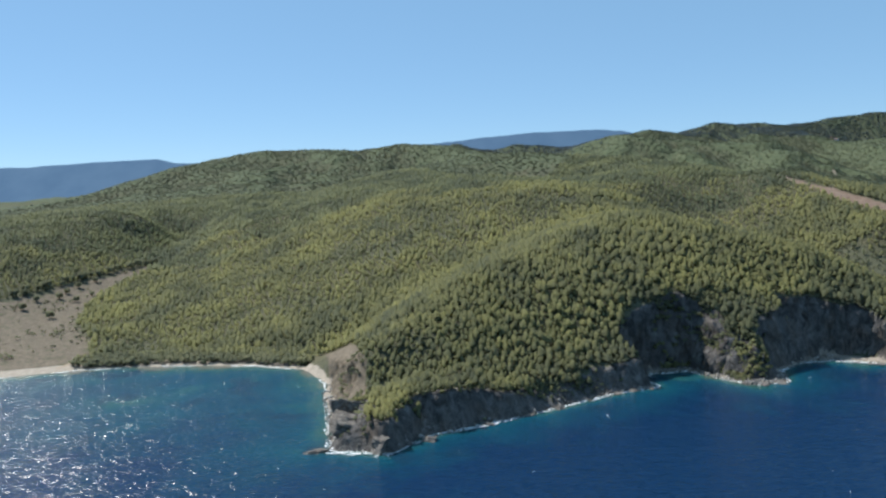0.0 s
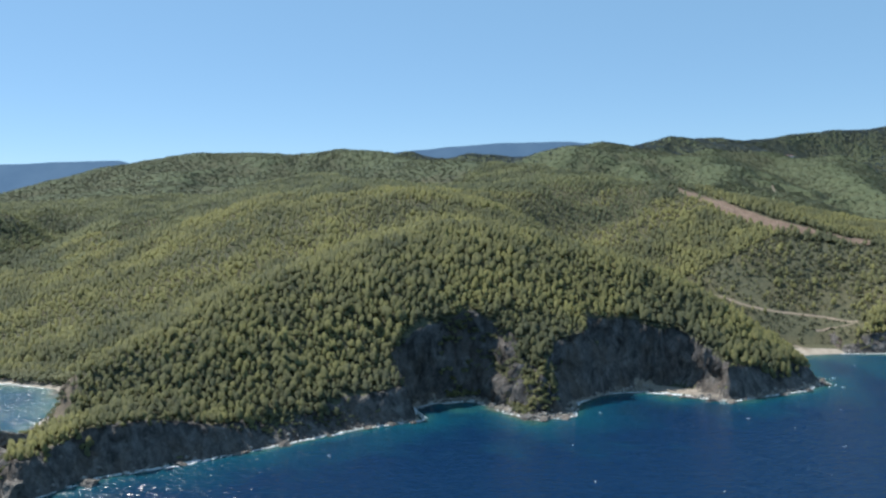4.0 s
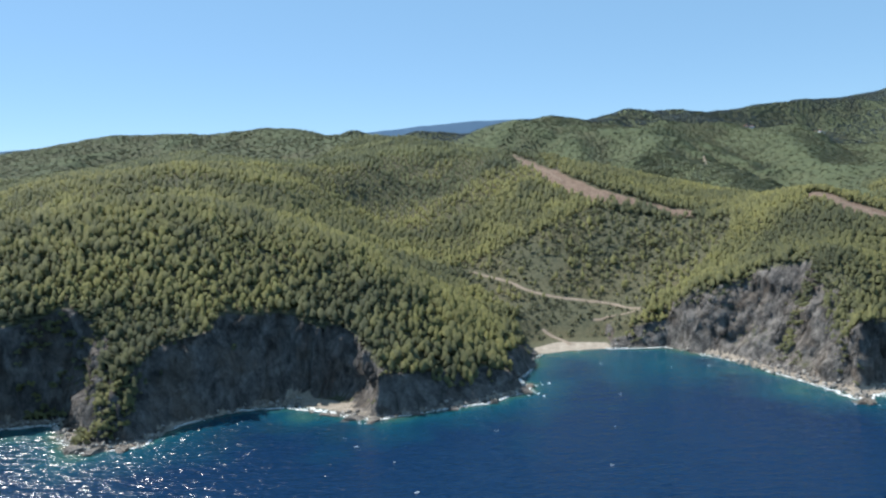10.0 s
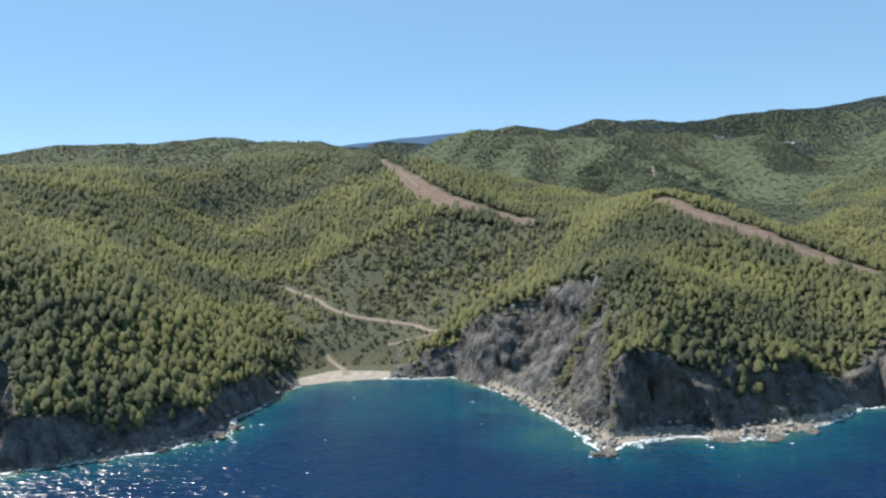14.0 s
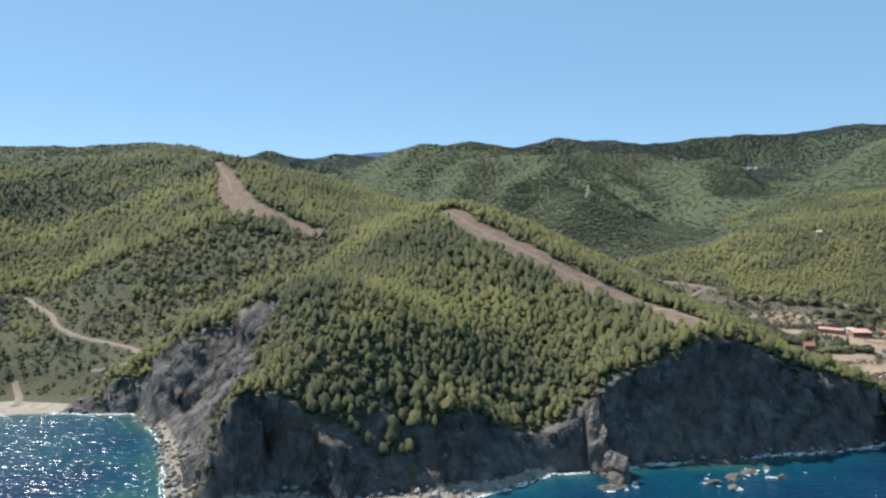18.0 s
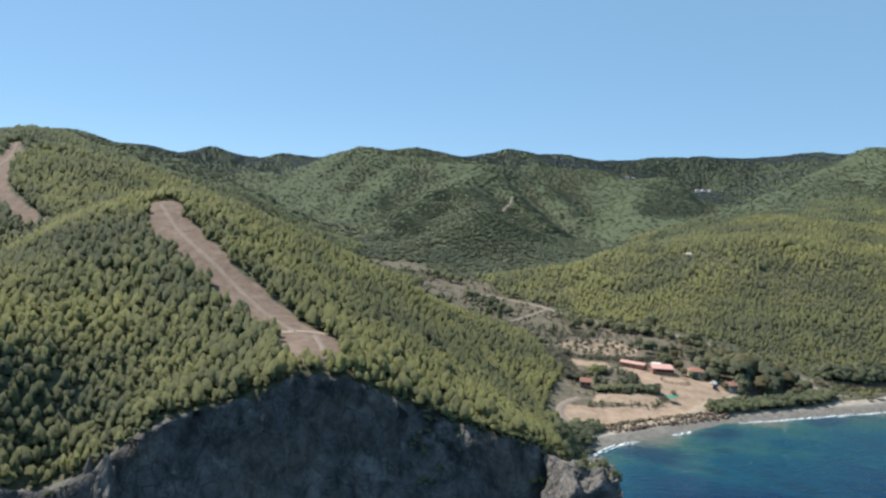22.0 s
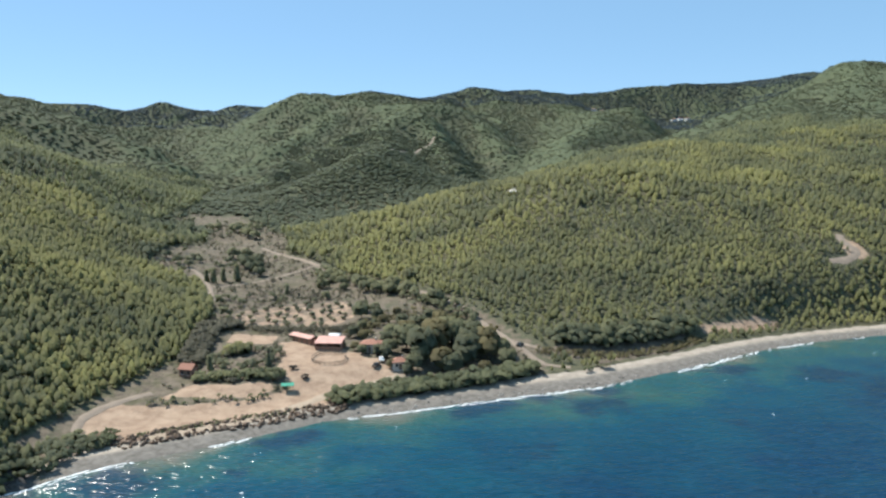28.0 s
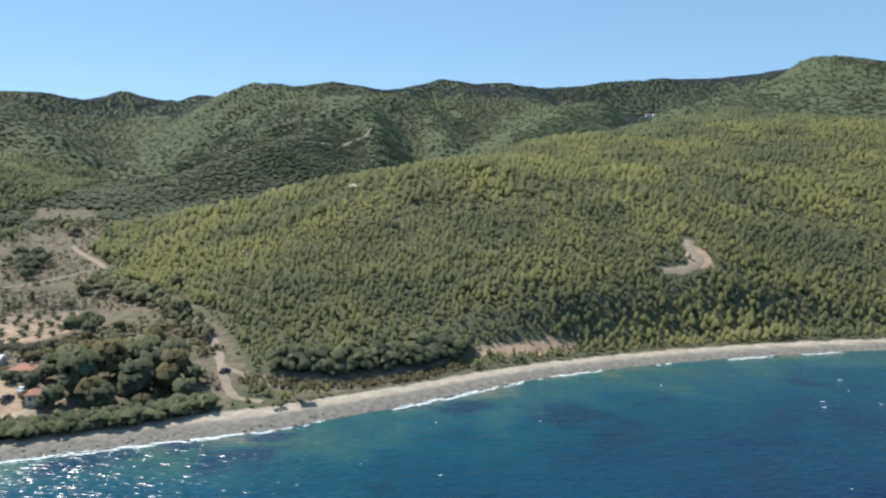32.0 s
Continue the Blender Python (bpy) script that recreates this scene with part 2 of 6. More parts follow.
def vnoise3(x, y, z):
    return (vnoise(x + 0.37 * z, y - 0.61 * z) + vnoise(y + 31.7 + 0.29 * z, z * 1.31 + 0.4 * x) + vnoise(z * 1.17 - 12.9, x + 0.33 * y)) / 1.8


def smooth(a, b, v):
    f = np.clip((v - a) / (b - a), 0, 1)
    return f * f * (3 - 2 * f)


# The shoreline from west to east: x, y, and how far inland the land reaches its full height.
BAY = [(-6000, 560, 20), (-1500, 540, 20), (-700, 470, 18), (-420, 470, 18), (-291, 484, 18), (-243, 500, 18), (-188, 503, 16), (-128, 494, 14), (-92, 477, 12), (-73, 439, 10.5, 5), (-65, 391, 10, 5), (-58, 352, 8, 3)]
HEADLAND = [(-52, 322, 6), (-27, 316, 5), (-10, 338, 6), (16, 352, 7), (53, 374, 8), (84, 395, 8), (113, 407, 8), (106, 425, 9, 3), (116, 435, 9, 6), (139, 440, 9, 7), (152, 418, 9, 9), (165, 404, 10, 9), (184, 408, 9, 6), (190, 431, 9), (211, 450, 9), (231, 452, 7, 9), (245, 446, 7, 13), (257, 436, 8, 6), (268, 430, 7), (291, 439, 7), (311, 446, 7), (333, 464, 6), (330, 482, 6), (341, 508, 6), (346, 530, 12)]
COVE = [(364, 537, 18), (385, 539, 13), (404, 537, 6, 1), (415, 538, 4, 0.6), (423, 526, 3.5, 0.6), (434, 510, 5, 2), (443, 488, 9, 7), (451, 469, 9, 8), (458, 448, 8, 7), (463, 432, 7, 5), (470, 439, 7, 4), (490, 444, 8, 7), (511, 439, 8, 8), (530, 444, 8, 6), (549, 457, 8), (562, 468, 8), (577, 471, 8), (592, 475, 9), (611, 478, 10), (639, 484, 10), (668, 490, 7), (690, 500, 6), (694, 526, 7)]
BEACH = [(701, 548, 11), (714, 562, 14), (741, 579, 14), (768, 598, 14), (795, 608, 15), (824, 619, 18), (857, 631, 19), (896, 655, 17), (920, 672, 16), (945, 687, 15), (971, 698, 15), (1000, 707, 16), (1041, 718, 16), (1100, 729, 16), (1250, 738, 16), (1600, 700, 14), (2600, 600, 20), (6000, 500, 20)]
SHORE = np.array([(*p, 1.2)[:4] for p in BAY + HEADLAND + COVE + BEACH], float)


def shore_distance(x, y):
    """Metres inland from the waterline (minus: out to sea), and the rise width and foreshore of the nearest stretch."""
    x, y = np.asarray(x, float), np.asarray(y, float)
    best, width, foot = np.full(x.shape, 1e9), np.full(x.shape, 10.0), np.zeros(x.shape)
    inside = np.zeros(x.shape, bool)
    for (x0, y0, w0, f0), (x1, y1, w1, f1) in zip(SHORE[:-1], SHORE[1:]):
        dx, dy = x1 - x0, y1 - y0
        f = np.clip(((x - x0) * dx + (y - y0) * dy) / (dx * dx + dy * dy), 0, 1)
        d = np.hypot(x - x0 - f * dx, y - y0 - f * dy)
        near = d < best
        best = np.where(near, d, best)
        width = np.where(near, w0 + f * (w1 - w0), width)
        foot = np.where(near, f0 + f * (f1 - f0), foot)
        cross = (x0 > x) != (x1 > x)
        if dx != 0:
            inside ^= cross & (y > y0 + (x - x0) / dx * dy)
    return np.where(inside, best, -best), width, foot


# Crests, spurs, cliff tops and valley floors as the land's plan: x, y, height.
LINES = {
    "headland crest": [(-47, 430, 18), (-31, 450, 33), (3, 470, 50), (41, 489, 61), (85, 515, 74), (122, 538, 83), (152, 540, 83), (200, 528, 72), (237, 512, 61), (264, 498, 48), (290, 485, 30), (319, 472, 11)],
    "headland cliff top": [(-50, 335, 10), (-12, 360, 17), (28, 380, 12), (57, 394, 11), (88, 418, 18), (104, 453, 47), (126, 465, 53), (152, 463, 47), (166, 430, 20), (180, 432, 24), (198, 464, 40), (220, 476, 43), (240, 476, 38), (254, 466, 30), (262, 452, 22), (298, 458, 13), (325, 478, 8), (338, 510, 8)],
    "tip scarp foot": [(-48, 392, 14), (-28, 389, 15), (-14, 384, 17)],
    "tip scarp": [(-46, 405, 24), (-28, 401, 27), (-10, 396, 27)],
    "saddle behind the bay": [(-72, 500, 9), (-50, 530, 22), (0, 565, 45), (60, 595, 64)],
    "cove floor": [(346, 545, 3), (366, 556, 3), (385, 552, 4), (350, 590, 13), (332, 625, 22), (314, 664, 31), (257, 770, 58), (230, 800, 70)],
    "cove wall": [(409, 573, 15), (411, 552, 14), (418, 543, 16), (440, 533, 30), (463, 522, 39), (481, 505, 46), (487, 490, 40), (478, 464, 27)],
    "cove ledge": [(446, 517, 10), (456, 509, 14), (467, 497, 23), (475, 483, 27)],
    "cove wall foot": [(434, 520, 8), (446, 502, 8), (457, 482, 8), (464, 462, 9), (472, 470, 15)],
    "behind the cove wall": [(424, 560, 20), (448, 550, 31), (470, 540, 41), (492, 528, 47)],
    "slope behind the cove": [(426, 612, 33), (353, 660, 45)],
    "cape cliff top": [(476, 458, 28), (488, 461, 24), (502, 462, 19.5), (519, 464, 18.5), (536, 468, 20), (547, 473, 15), (557, 480, 10), (571, 494, 23), (583, 488, 25), (598, 495, 29), (617, 498, 36), (637, 500, 29), (655, 500, 22), (677, 500, 15), (689, 512, 9), (700, 556, 4)],
    "cape slope": [(509, 475, 31), (563, 517, 33), (514, 565, 51), (495, 614, 60)],
    "cape crest": [(619, 503, 37), (599, 535, 42), (580, 570, 56), (562, 600, 67), (540, 628, 76), (500, 645, 66), (471, 662, 64), (412, 719, 79), (390, 780, 98), (366, 844, 115), (330, 920, 120), (290, 1020, 135), (252, 1133, 148), (150, 1400, 174), (76, 1599, 188), (30, 1700, 208), (-88, 1963, 239)],
    "second crest": [(90, 635, 77), (117, 701, 102), (94, 716, 105), (70, 800, 110), (51, 891, 115), (20, 1000, 125), (-20, 1150, 137), (-84, 1364, 151)],
    "second spurs": [(178, 703, 92), (214, 804, 81), (263, 881, 115), (306, 817, 89), (288, 775, 68)],
    "west spur": [(-34, 636, 60), (-60, 750, 84), (-101, 845, 93)],
    "far shoulders": [(38, 1149, 135), (166, 1033, 118)],
    "west shoulder": [(-168, 790, 60), (-200, 900, 76), (-240, 1050, 92), (-262, 1130, 99)],
    "west foot": [(-90, 545, 18), (-150, 560, 8), (-190, 640, 20), (-160, 767, 52)],
    "west valley": [(-310, 530, 3), (-345, 640, 12), (-350, 760, 22), (-338, 880, 36), (-350, 960, 50), (-365, 1060, 64)],
    "west hills": [(-600, 600, 22), (-425, 690, 36), (-468, 800, 66), (-399, 1005, 92), (-543, 1100, 98), (-560, 1450, 122), (-1000, 1700, 90), (-1150, 2200, 96), (-1600, 2600, 100)],
    "west plain": [(-900, 2250, 110), (-1300, 2700, 110), (-760, 2600, 130)],
    "west spurs": [(-121, 1000, 112), (-225, 900, 77), (-418, 1300, 116), (-303, 1700, 196), (-374, 1800, 198)],
    "farm valley": [(705, 575, 3), (740, 615, 4), (770, 635, 5), (744, 655, 7), (720, 640, 6), (730, 700, 8.5), (756, 733, 10), (742, 778, 13), (690, 780, 16), (700, 830, 20), (690, 871, 22), (719, 869, 25), (600, 960, 33), (590, 1050, 42), (568, 1100, 48), (520, 1300, 58), (455, 1500, 70), (377, 1700, 86), (301, 1900, 104)],
    "farm valley east": [(787, 682, 8), (823, 704, 8), (841, 663, 4), (822, 764, 23), (785, 836, 35)],
    "cape back": [(690, 600, 6), (660, 640, 24), (634, 673, 41), (640, 780, 24), (560, 740, 66), (404, 922, 109), (500, 950, 85), (520, 1120, 62), (400, 1240, 74), (349, 1300, 86)],
    "middle hill": [(632, 985, 36), (655, 1060, 46), (687, 1165, 72), (720, 1228, 89), (735, 1370, 106), (740, 1513, 123), (730, 1627, 153), (738, 1740, 174), (748, 1859, 195), (706, 1960, 208), (622, 2010, 224), (499, 2095, 247)],
    "valley spur": [(489, 2095, 243), (449, 2020, 210), (416, 1930, 162), (388, 1840, 119)],
    "valley spur two": [(600, 1965, 204), (560, 1945, 196), (524, 1930, 184), (505, 1840, 152), (486, 1740, 122), (470, 1630, 92)],
    "valley spur three": [(600, 1965, 204), (596, 1850, 182), (591, 1753, 160), (575, 1650, 136), (556, 1530, 108), (545, 1420, 82), (548, 1320, 62)],
    "valley gullies": [(545, 1890, 158), (535, 1780, 124), (520, 1660, 98), (505, 1540, 76), (510, 1420, 63)],
    "valley gully two": [(672, 1800, 152), (655, 1689, 130), (632, 1600, 108), (606, 1480, 84), (584, 1370, 66), (578, 1260, 53)],
    "valley gully three": [(704, 1470, 106), (676, 1370, 80), (648, 1270, 60), (628, 1170, 47)],
    "front ridge": [(730, 1627, 152), (696, 1575, 139), (655, 1530, 122), (630, 1430, 102), (612, 1330, 82), (602, 1220, 58)],
    "middle spur": [(775, 1740, 174), (802, 1665, 158), (819, 1500, 112), (838, 1360, 78)],
    "middle spur two": [(790, 1850, 200), (839, 1950, 209), (887, 1850, 172), (915, 1700, 126), (915, 1560, 98)],
    "middle gully": [(835, 1790, 152), (858, 1640, 100), (868, 1480, 70), (868, 1350, 56)],
    "front gully": [(772, 1580, 124), (788, 1450, 92), (800, 1330, 67)],
    "front spur": [(738, 1330, 100), (755, 1248, 82), (780, 1180, 58), (800, 1110, 47)],
    "middle hollow": [(752, 890, 36), (790, 1010, 42), (835, 1130, 46), (880, 1300, 56), (912, 1420, 66), (940, 1600, 86), (985, 1800, 118), (1020, 2000, 150), (1040, 2150, 180)],
    "pale hill": [(1030, 2420, 262), (1110, 2330, 244), (1170, 2210, 213), (1150, 2000, 184), (1115, 1863, 161), (1060, 1740, 145), (1021, 1626, 128), (985, 1500, 104), (958, 1389, 86), (935, 1290, 66)],
    "pale shoulder": [(1203, 2199, 213), (1266, 2144, 212), (1262, 2020, 182), (1225, 1890, 146)],
    "back hollow": [(1065, 1540, 92), (1200, 1680, 104), (1260, 1850, 120), (1310, 2050, 138), (1380, 2300, 170), (1500, 2560, 205)],
    "east back": [(1047, 1400, 100), (1166, 1500, 130), (1370, 1750, 188), (1521, 1900, 233)],
    "cape fall": [(304, 1500, 147), (369, 1450, 123), (431, 1400, 104), (494, 1320, 80), (528, 1255, 62)],
    "north hollow": [(-34, 1930, 216), (-13, 1996, 200), (47, 2092, 186), (123, 2150, 172), (229, 2177, 172), (281, 2155, 172), (400, 2114, 186), (425, 2090, 196)],
    "hill back": [(564, 2130, 224), (616, 2110, 208), (666, 2110, 206), (738, 2160, 210), (801, 2240, 220)],
    "west hollows": [(-543, 1899, 203), (-129, 1800, 224), (-400, 1500, 140), (-200, 1500, 150), (-60, 1560, 160)],
    "cape gully": [(300, 1660, 110), (370, 1580, 86)],
    "east nose": [(791, 896, 44), (812, 931, 54), (850, 935, 62)],
    "east hill": [(924, 708, 9), (955, 706, 10), (946, 751, 26), (884, 795, 33), (871, 874, 61), (894, 882, 70), (954, 872, 65), (1028, 768, 26), (1036, 805, 38), (1074, 899, 61), (1027, 1053, 92), (970, 1200, 88)],
    "east crest": [(1129, 1153, 108), (1210, 1300, 130), (1302, 1543, 163), (1329, 1543, 172), (1443, 1553, 181), (1600, 1750, 240), (1661, 2000, 297), (1751, 1900, 274), (2300, 1900, 300)],
    "east slopes": [(1020, 742, 8), (1086, 757, 10), (1150, 775, 16), (1250, 800, 24), (1300, 950, 78), (1500, 1200, 140), (1900, 900, 120), (3000, 1200, 200)],
    "west skyline": [(-872, 1500, 107), (-811, 1600, 118), (-733, 1700, 148), (-658, 1850, 191), (-577, 1950, 214), (-488, 2000, 232), (-452, 1950, 226), (-337, 1980, 230), (-216, 2000, 223), (-91, 1963, 240), (-119, 2200, 236), (-62, 2310, 246)],
    "peaks": [(-16, 2450, 233), (43, 2542, 270), (100, 2525, 246), (167, 2500, 232), (252, 2550, 258), (310, 2450, 238), (372, 2350, 222), (440, 2200, 236), (499, 2095, 249), (584, 2250, 250), (639, 2346, 272), (748, 2450, 263), (901, 2565, 304)],
    "high ridge": [(901, 2565, 304), (1032, 2650, 304), (1219, 2700, 297), (1412, 2750, 321), (1595, 2800, 342), (1788, 2900, 349), (2018, 3050, 392), (2104, 3100, 392), (2700, 3300, 420), (4000, 3800, 420)],
    "behind": [(-300, 2900, 160), (600, 3000, 180), (1600, 3400, 220), (-4000, 3000, 100), (-1500, 4500, 120), (500, 4500, 160), (3000, 4800, 260), (5000, 4800, 300)],
}


def land_plan():
    pts = []
    for line in LINES.values():
        for (x0, y0, z0), (x1, y1, z1) in zip(line[:-1], line[1:]):
            n = 1 + int(math.hypot(x1 - x0, y1 - y0) / (60 + 0.05 * max(0, y0 - 500)))
            pts += [(x0 + (x1 - x0) * k / n, y0 + (y1 - y0) * k / n, z0 + (z1 - z0) * k / n) for k in range(n)]
        pts.append(line[-1])
    kept = []
    for p in pts:
        if all(math.hypot(p[0] - q[0], p[1] - q[1]) > 6 for q in kept):
            kept.append(p)
    return np.array(kept)


NODES = land_plan()
SOFT = 12.0


def kernel(x, y):
    return np.sqrt((x[:, None] - NODES[None, :, 0]) ** 2 + (y[:, None] - NODES[None, :, 1]) ** 2 + SOFT**2)


_n = len(NODES)
_a = np.zeros((_n + 1, _n + 1))
_a[:_n, :_n] = kernel(NODES[:, 0], NODES[:, 1])
_a[:_n, _n] = _a[_n, :_n] = 1
WEIGHTS = np.linalg.solve(_a, np.append(NODES[:, 2], 0))


def land(x, y):
    """Height of the hills over the whole plan, before the coast cuts them off."""
    out = np.empty(len(x))
    for k in range(0, len(x), 20000):
        s = slice(k, k + 20000)
        out[s] = kernel(x[s], y[s]) @ WEIGHTS[:-1] + WEIGHTS[-1]
    return out


def line_distance(x, y, line):
    best = np.full(np.shape(x), 1e9)
    for p, q in zip(line[:-1], line[1:]):
        dx, dy = q[0] - p[0], q[1] - p[1]
        f = np.clip(((x - p[0]) * dx + (y - p[1]) * dy) / (dx * dx + dy * dy), 0, 1)
        best = np.minimum(best, np.hypot(x - p[0] - f * dx, y - p[1] - f * dy))
    return best


def terrain(x, y):
    x, y = np.asarray(x, float).ravel(), np.asarray(y, float).ravel()
    d, w, foot = shore_distance(x, y)
    d = d + 1.8 * fbm(x, y, 14, 3) * smooth(40, 5, np.abs(d)) * smooth(16, 9, w)
    h = np.maximum(land(x, y), 1.2)
    far = smooth(600, 2200, y)
    rough = fbm(x, y, 90, 4) * (1.6 + 2.5 * far) * smooth(6, 30, h)
    crest = np.minimum(np.minimum(line_distance(x, y, LINES["peaks"]), line_distance(x, y, LINES["high ridge"])), line_distance(x, y, LINES["west skyline"]))
    for key in LINES:
        if key[:5] not in ("middl", "valle", "pale ", "cape ", "east ", "secon", "back ", "front"):
            continue
        crest = np.minimum(crest, 1.4 * line_distance(x, y, LINES[key]))
    free = smooth(20, 260, crest)
    bend = 90 * vnoise(x / 330 + 5, y / 330)
    spur = 1 - np.abs(vnoise((x + bend) / 190, (y - bend) / 330)) * 1.5 - 0.35 * np.abs(vnoise(x / 85, y / 120))
    gully = np.abs(fbm(x + 40 * vnoise(y / 60, x / 60), y, 210, 3)) * (3 + 12 * far) * smooth(15, 60, h) + np.abs(fbm(x + 25 * vnoise(y / 40, x / 40), y * 0.7, 95, 2)) * 9 * far * smooth(20, 60, h)
    gully = gully * (0.3 + 0.7 * smooth(0, 150, crest))
    h = h + rough - gully + (1 - 3.5 * far) + (26 - 8 * smooth(350, 550, x)) * smooth(900, 1900, y) * free * np.minimum(spur - 0.5, 0.12) * smooth(30, 80, h)
    wall = smooth(405, 415, x) * smooth(488, 478, x) * smooth(436, 446, y) * smooth(566, 556, y)
    h = h + wall * smooth(4, 12, h) * smooth(50, 30, h) * (2.6 - 8.0 * np.abs(vnoise((0.42 * x - 0.9 * y) / 11, (0.9 * x + 0.42 * y) / 45)) - 3.2 * np.abs(vnoise((0.42 * x - 0.9 * y) / 4.5, (0.9 * x + 0.42 * y) / 16)) + 0.9 * vnoise(x / 2.6, y / 2.6))
    cliff = smooth(14, 9, w)
    wide = w * (1 + cliff * np.clip((0.9 - 0.55 * smooth(585, 598, x)) * fbm(x, y, 26, 3), -0.5, 1.2))
    rise = np.clip((d - foot * cliff) / wide, 0, 1)
    profile = rise ** 0.8
    shelf = 0.05 + 0.12 * np.minimum(d, 8)
    strand = 0.1 * np.minimum(d, w) + np.maximum(h - 0.1 * w, 0) * smooth(w, w + 26, d)
    z = np.where(d > 0, np.maximum(np.where(cliff > 0.35, h * profile, strand), shelf), np.maximum(d * 0.25 - 0.1, -12))
    return z, d, w


def spaced(stops):
    """Grid lines with the spacing eased from stop to stop: (place, spacing there)."""
    out = [stops[0][0]]
    for (a, sa), (b, sb) in zip(stops[:-1], stops[1:]):
        n = max(1, int(round((b - a) / ((sa + sb) / 2))))
        f = np.arange(1, n + 1) / n
        span = sa * f + 0.5 * (sb - sa) * f**2
        out += list(a + (b - a) * span / span[-1])
    return np.array(out)


def mesh_from(name, verts, faces, material, attrs=None, smooth_shade=False, normals=None):
    """A mesh object from arrays of corners and of triangles or quads."""
    faces = np.asarray(faces, np.int32)
    me = bpy.data.meshes.new(name)
    me.vertices.add(len(verts))
    me.vertices.foreach_set("co", np.asarray(verts, np.float32).ravel())
    k = faces.shape[1]
    me.loops.add(faces.size)
    me.loops.foreach_set("vertex_index", faces.ravel())
    me.polygons.add(len(faces))
    me.polygons.foreach_set("loop_start", np.arange(0, faces.size, k, dtype=np.int32))
    me.polygons.foreach_set("loop_total", np.full(len(faces), k, np.int32))
    if smooth_shade:
        me.polygons.foreach_set("use_smooth", np.ones(len(faces), bool))
    me.update(calc_edges=True)
    if normals is not None:
        me.normals_split_custom_set_from_vertices(normals.tolist())
    for key, values in (attrs or {}).items():
        me.attributes.new(key, "FLOAT", "POINT").data.foreach_set("value", np.asarray(values, np.float32))
    me.materials.append(material)
    return new(name, me)


def inside_plan(x, y, poly):
    hit = np.zeros(np.shape(x), bool)
    for (x0, y0), (x1, y1) in zip(poly, poly[1:] + poly[:1]):
        if y0 != y1:
            hit ^= ((y0 > y) != (y1 > y)) & (x < x0 + (y - y0) / (y1 - y0) * (x1 - x0))
    return hit


# Bare strips and open ground in the plan.
FIREBREAKS = [([(363, 846), (377, 817), (390, 776), (404, 738), (417, 713), (436, 695), (470, 664)], (3.5, 6.2, 8.8, 10, 7, 5, 3)),
              ([(538, 619), (548, 598), (561, 580), (576, 562), (589, 547), (599, 534), (609, 522)], (6, 6.5, 6.8, 7, 7, 6.5, 5.5)), ([(613, 515), (618, 507)], (5.5, 5.5))]
ROADS = {
    "cove_track": ([(285, 668), (292, 656), (304, 658), (315, 656), (329, 638), (342, 627), (349, 615), (363, 603), (378, 596), (397, 586), (410, 568)], 2.3),
    "cove_track_lower": ([(410, 567), (401, 568), (392, 572), (384, 573)], 1.8),
    "cove_beach_path": ([(354, 569), (359, 562), (365, 553), (366, 546)], 3.0),
    "valley_road": ([(850, 650), (840, 652), (834, 666), (828, 683), (821, 702), (809, 722), (794, 739), (775, 760), (747, 790), (730, 816), (706, 848), (689, 873)], 2.8),
    "foot_track": ([(832, 674), (840, 667), (849, 662), (858, 662)], 2.6),
    "yard_track": ([(722, 582), (743, 594), (752, 602), (764, 616), (774, 625), (786, 632), (794, 645)], 4.0),
    "west_track": ([(712, 612), (704, 603), (699, 592), (703, 578), (708, 570)], 3.0),
    "farm_lane": ([(700, 720), (690, 752), (672, 790), (655, 806), (640, 800)], 2.4),
    "orchard_lane": ([(690, 752), (705, 775), (722, 800), (735, 812)], 2.4),
    "hill_track": ([(1022, 792), (1018, 781), (1023, 770), (1012, 765), (1002, 764)], 4.5),
    "saddle_path": ([(-66, 500), (-57, 516), (-49, 531), (-36, 540)], 2.6),
    "west_path": ([(-263, 502), (-259, 514), (-255, 530)], 3.0),
    "mountain_trail": ([(802, 1570), (784, 1500), (766, 1440), (751, 1380), (742, 1330)], 3.6),
}
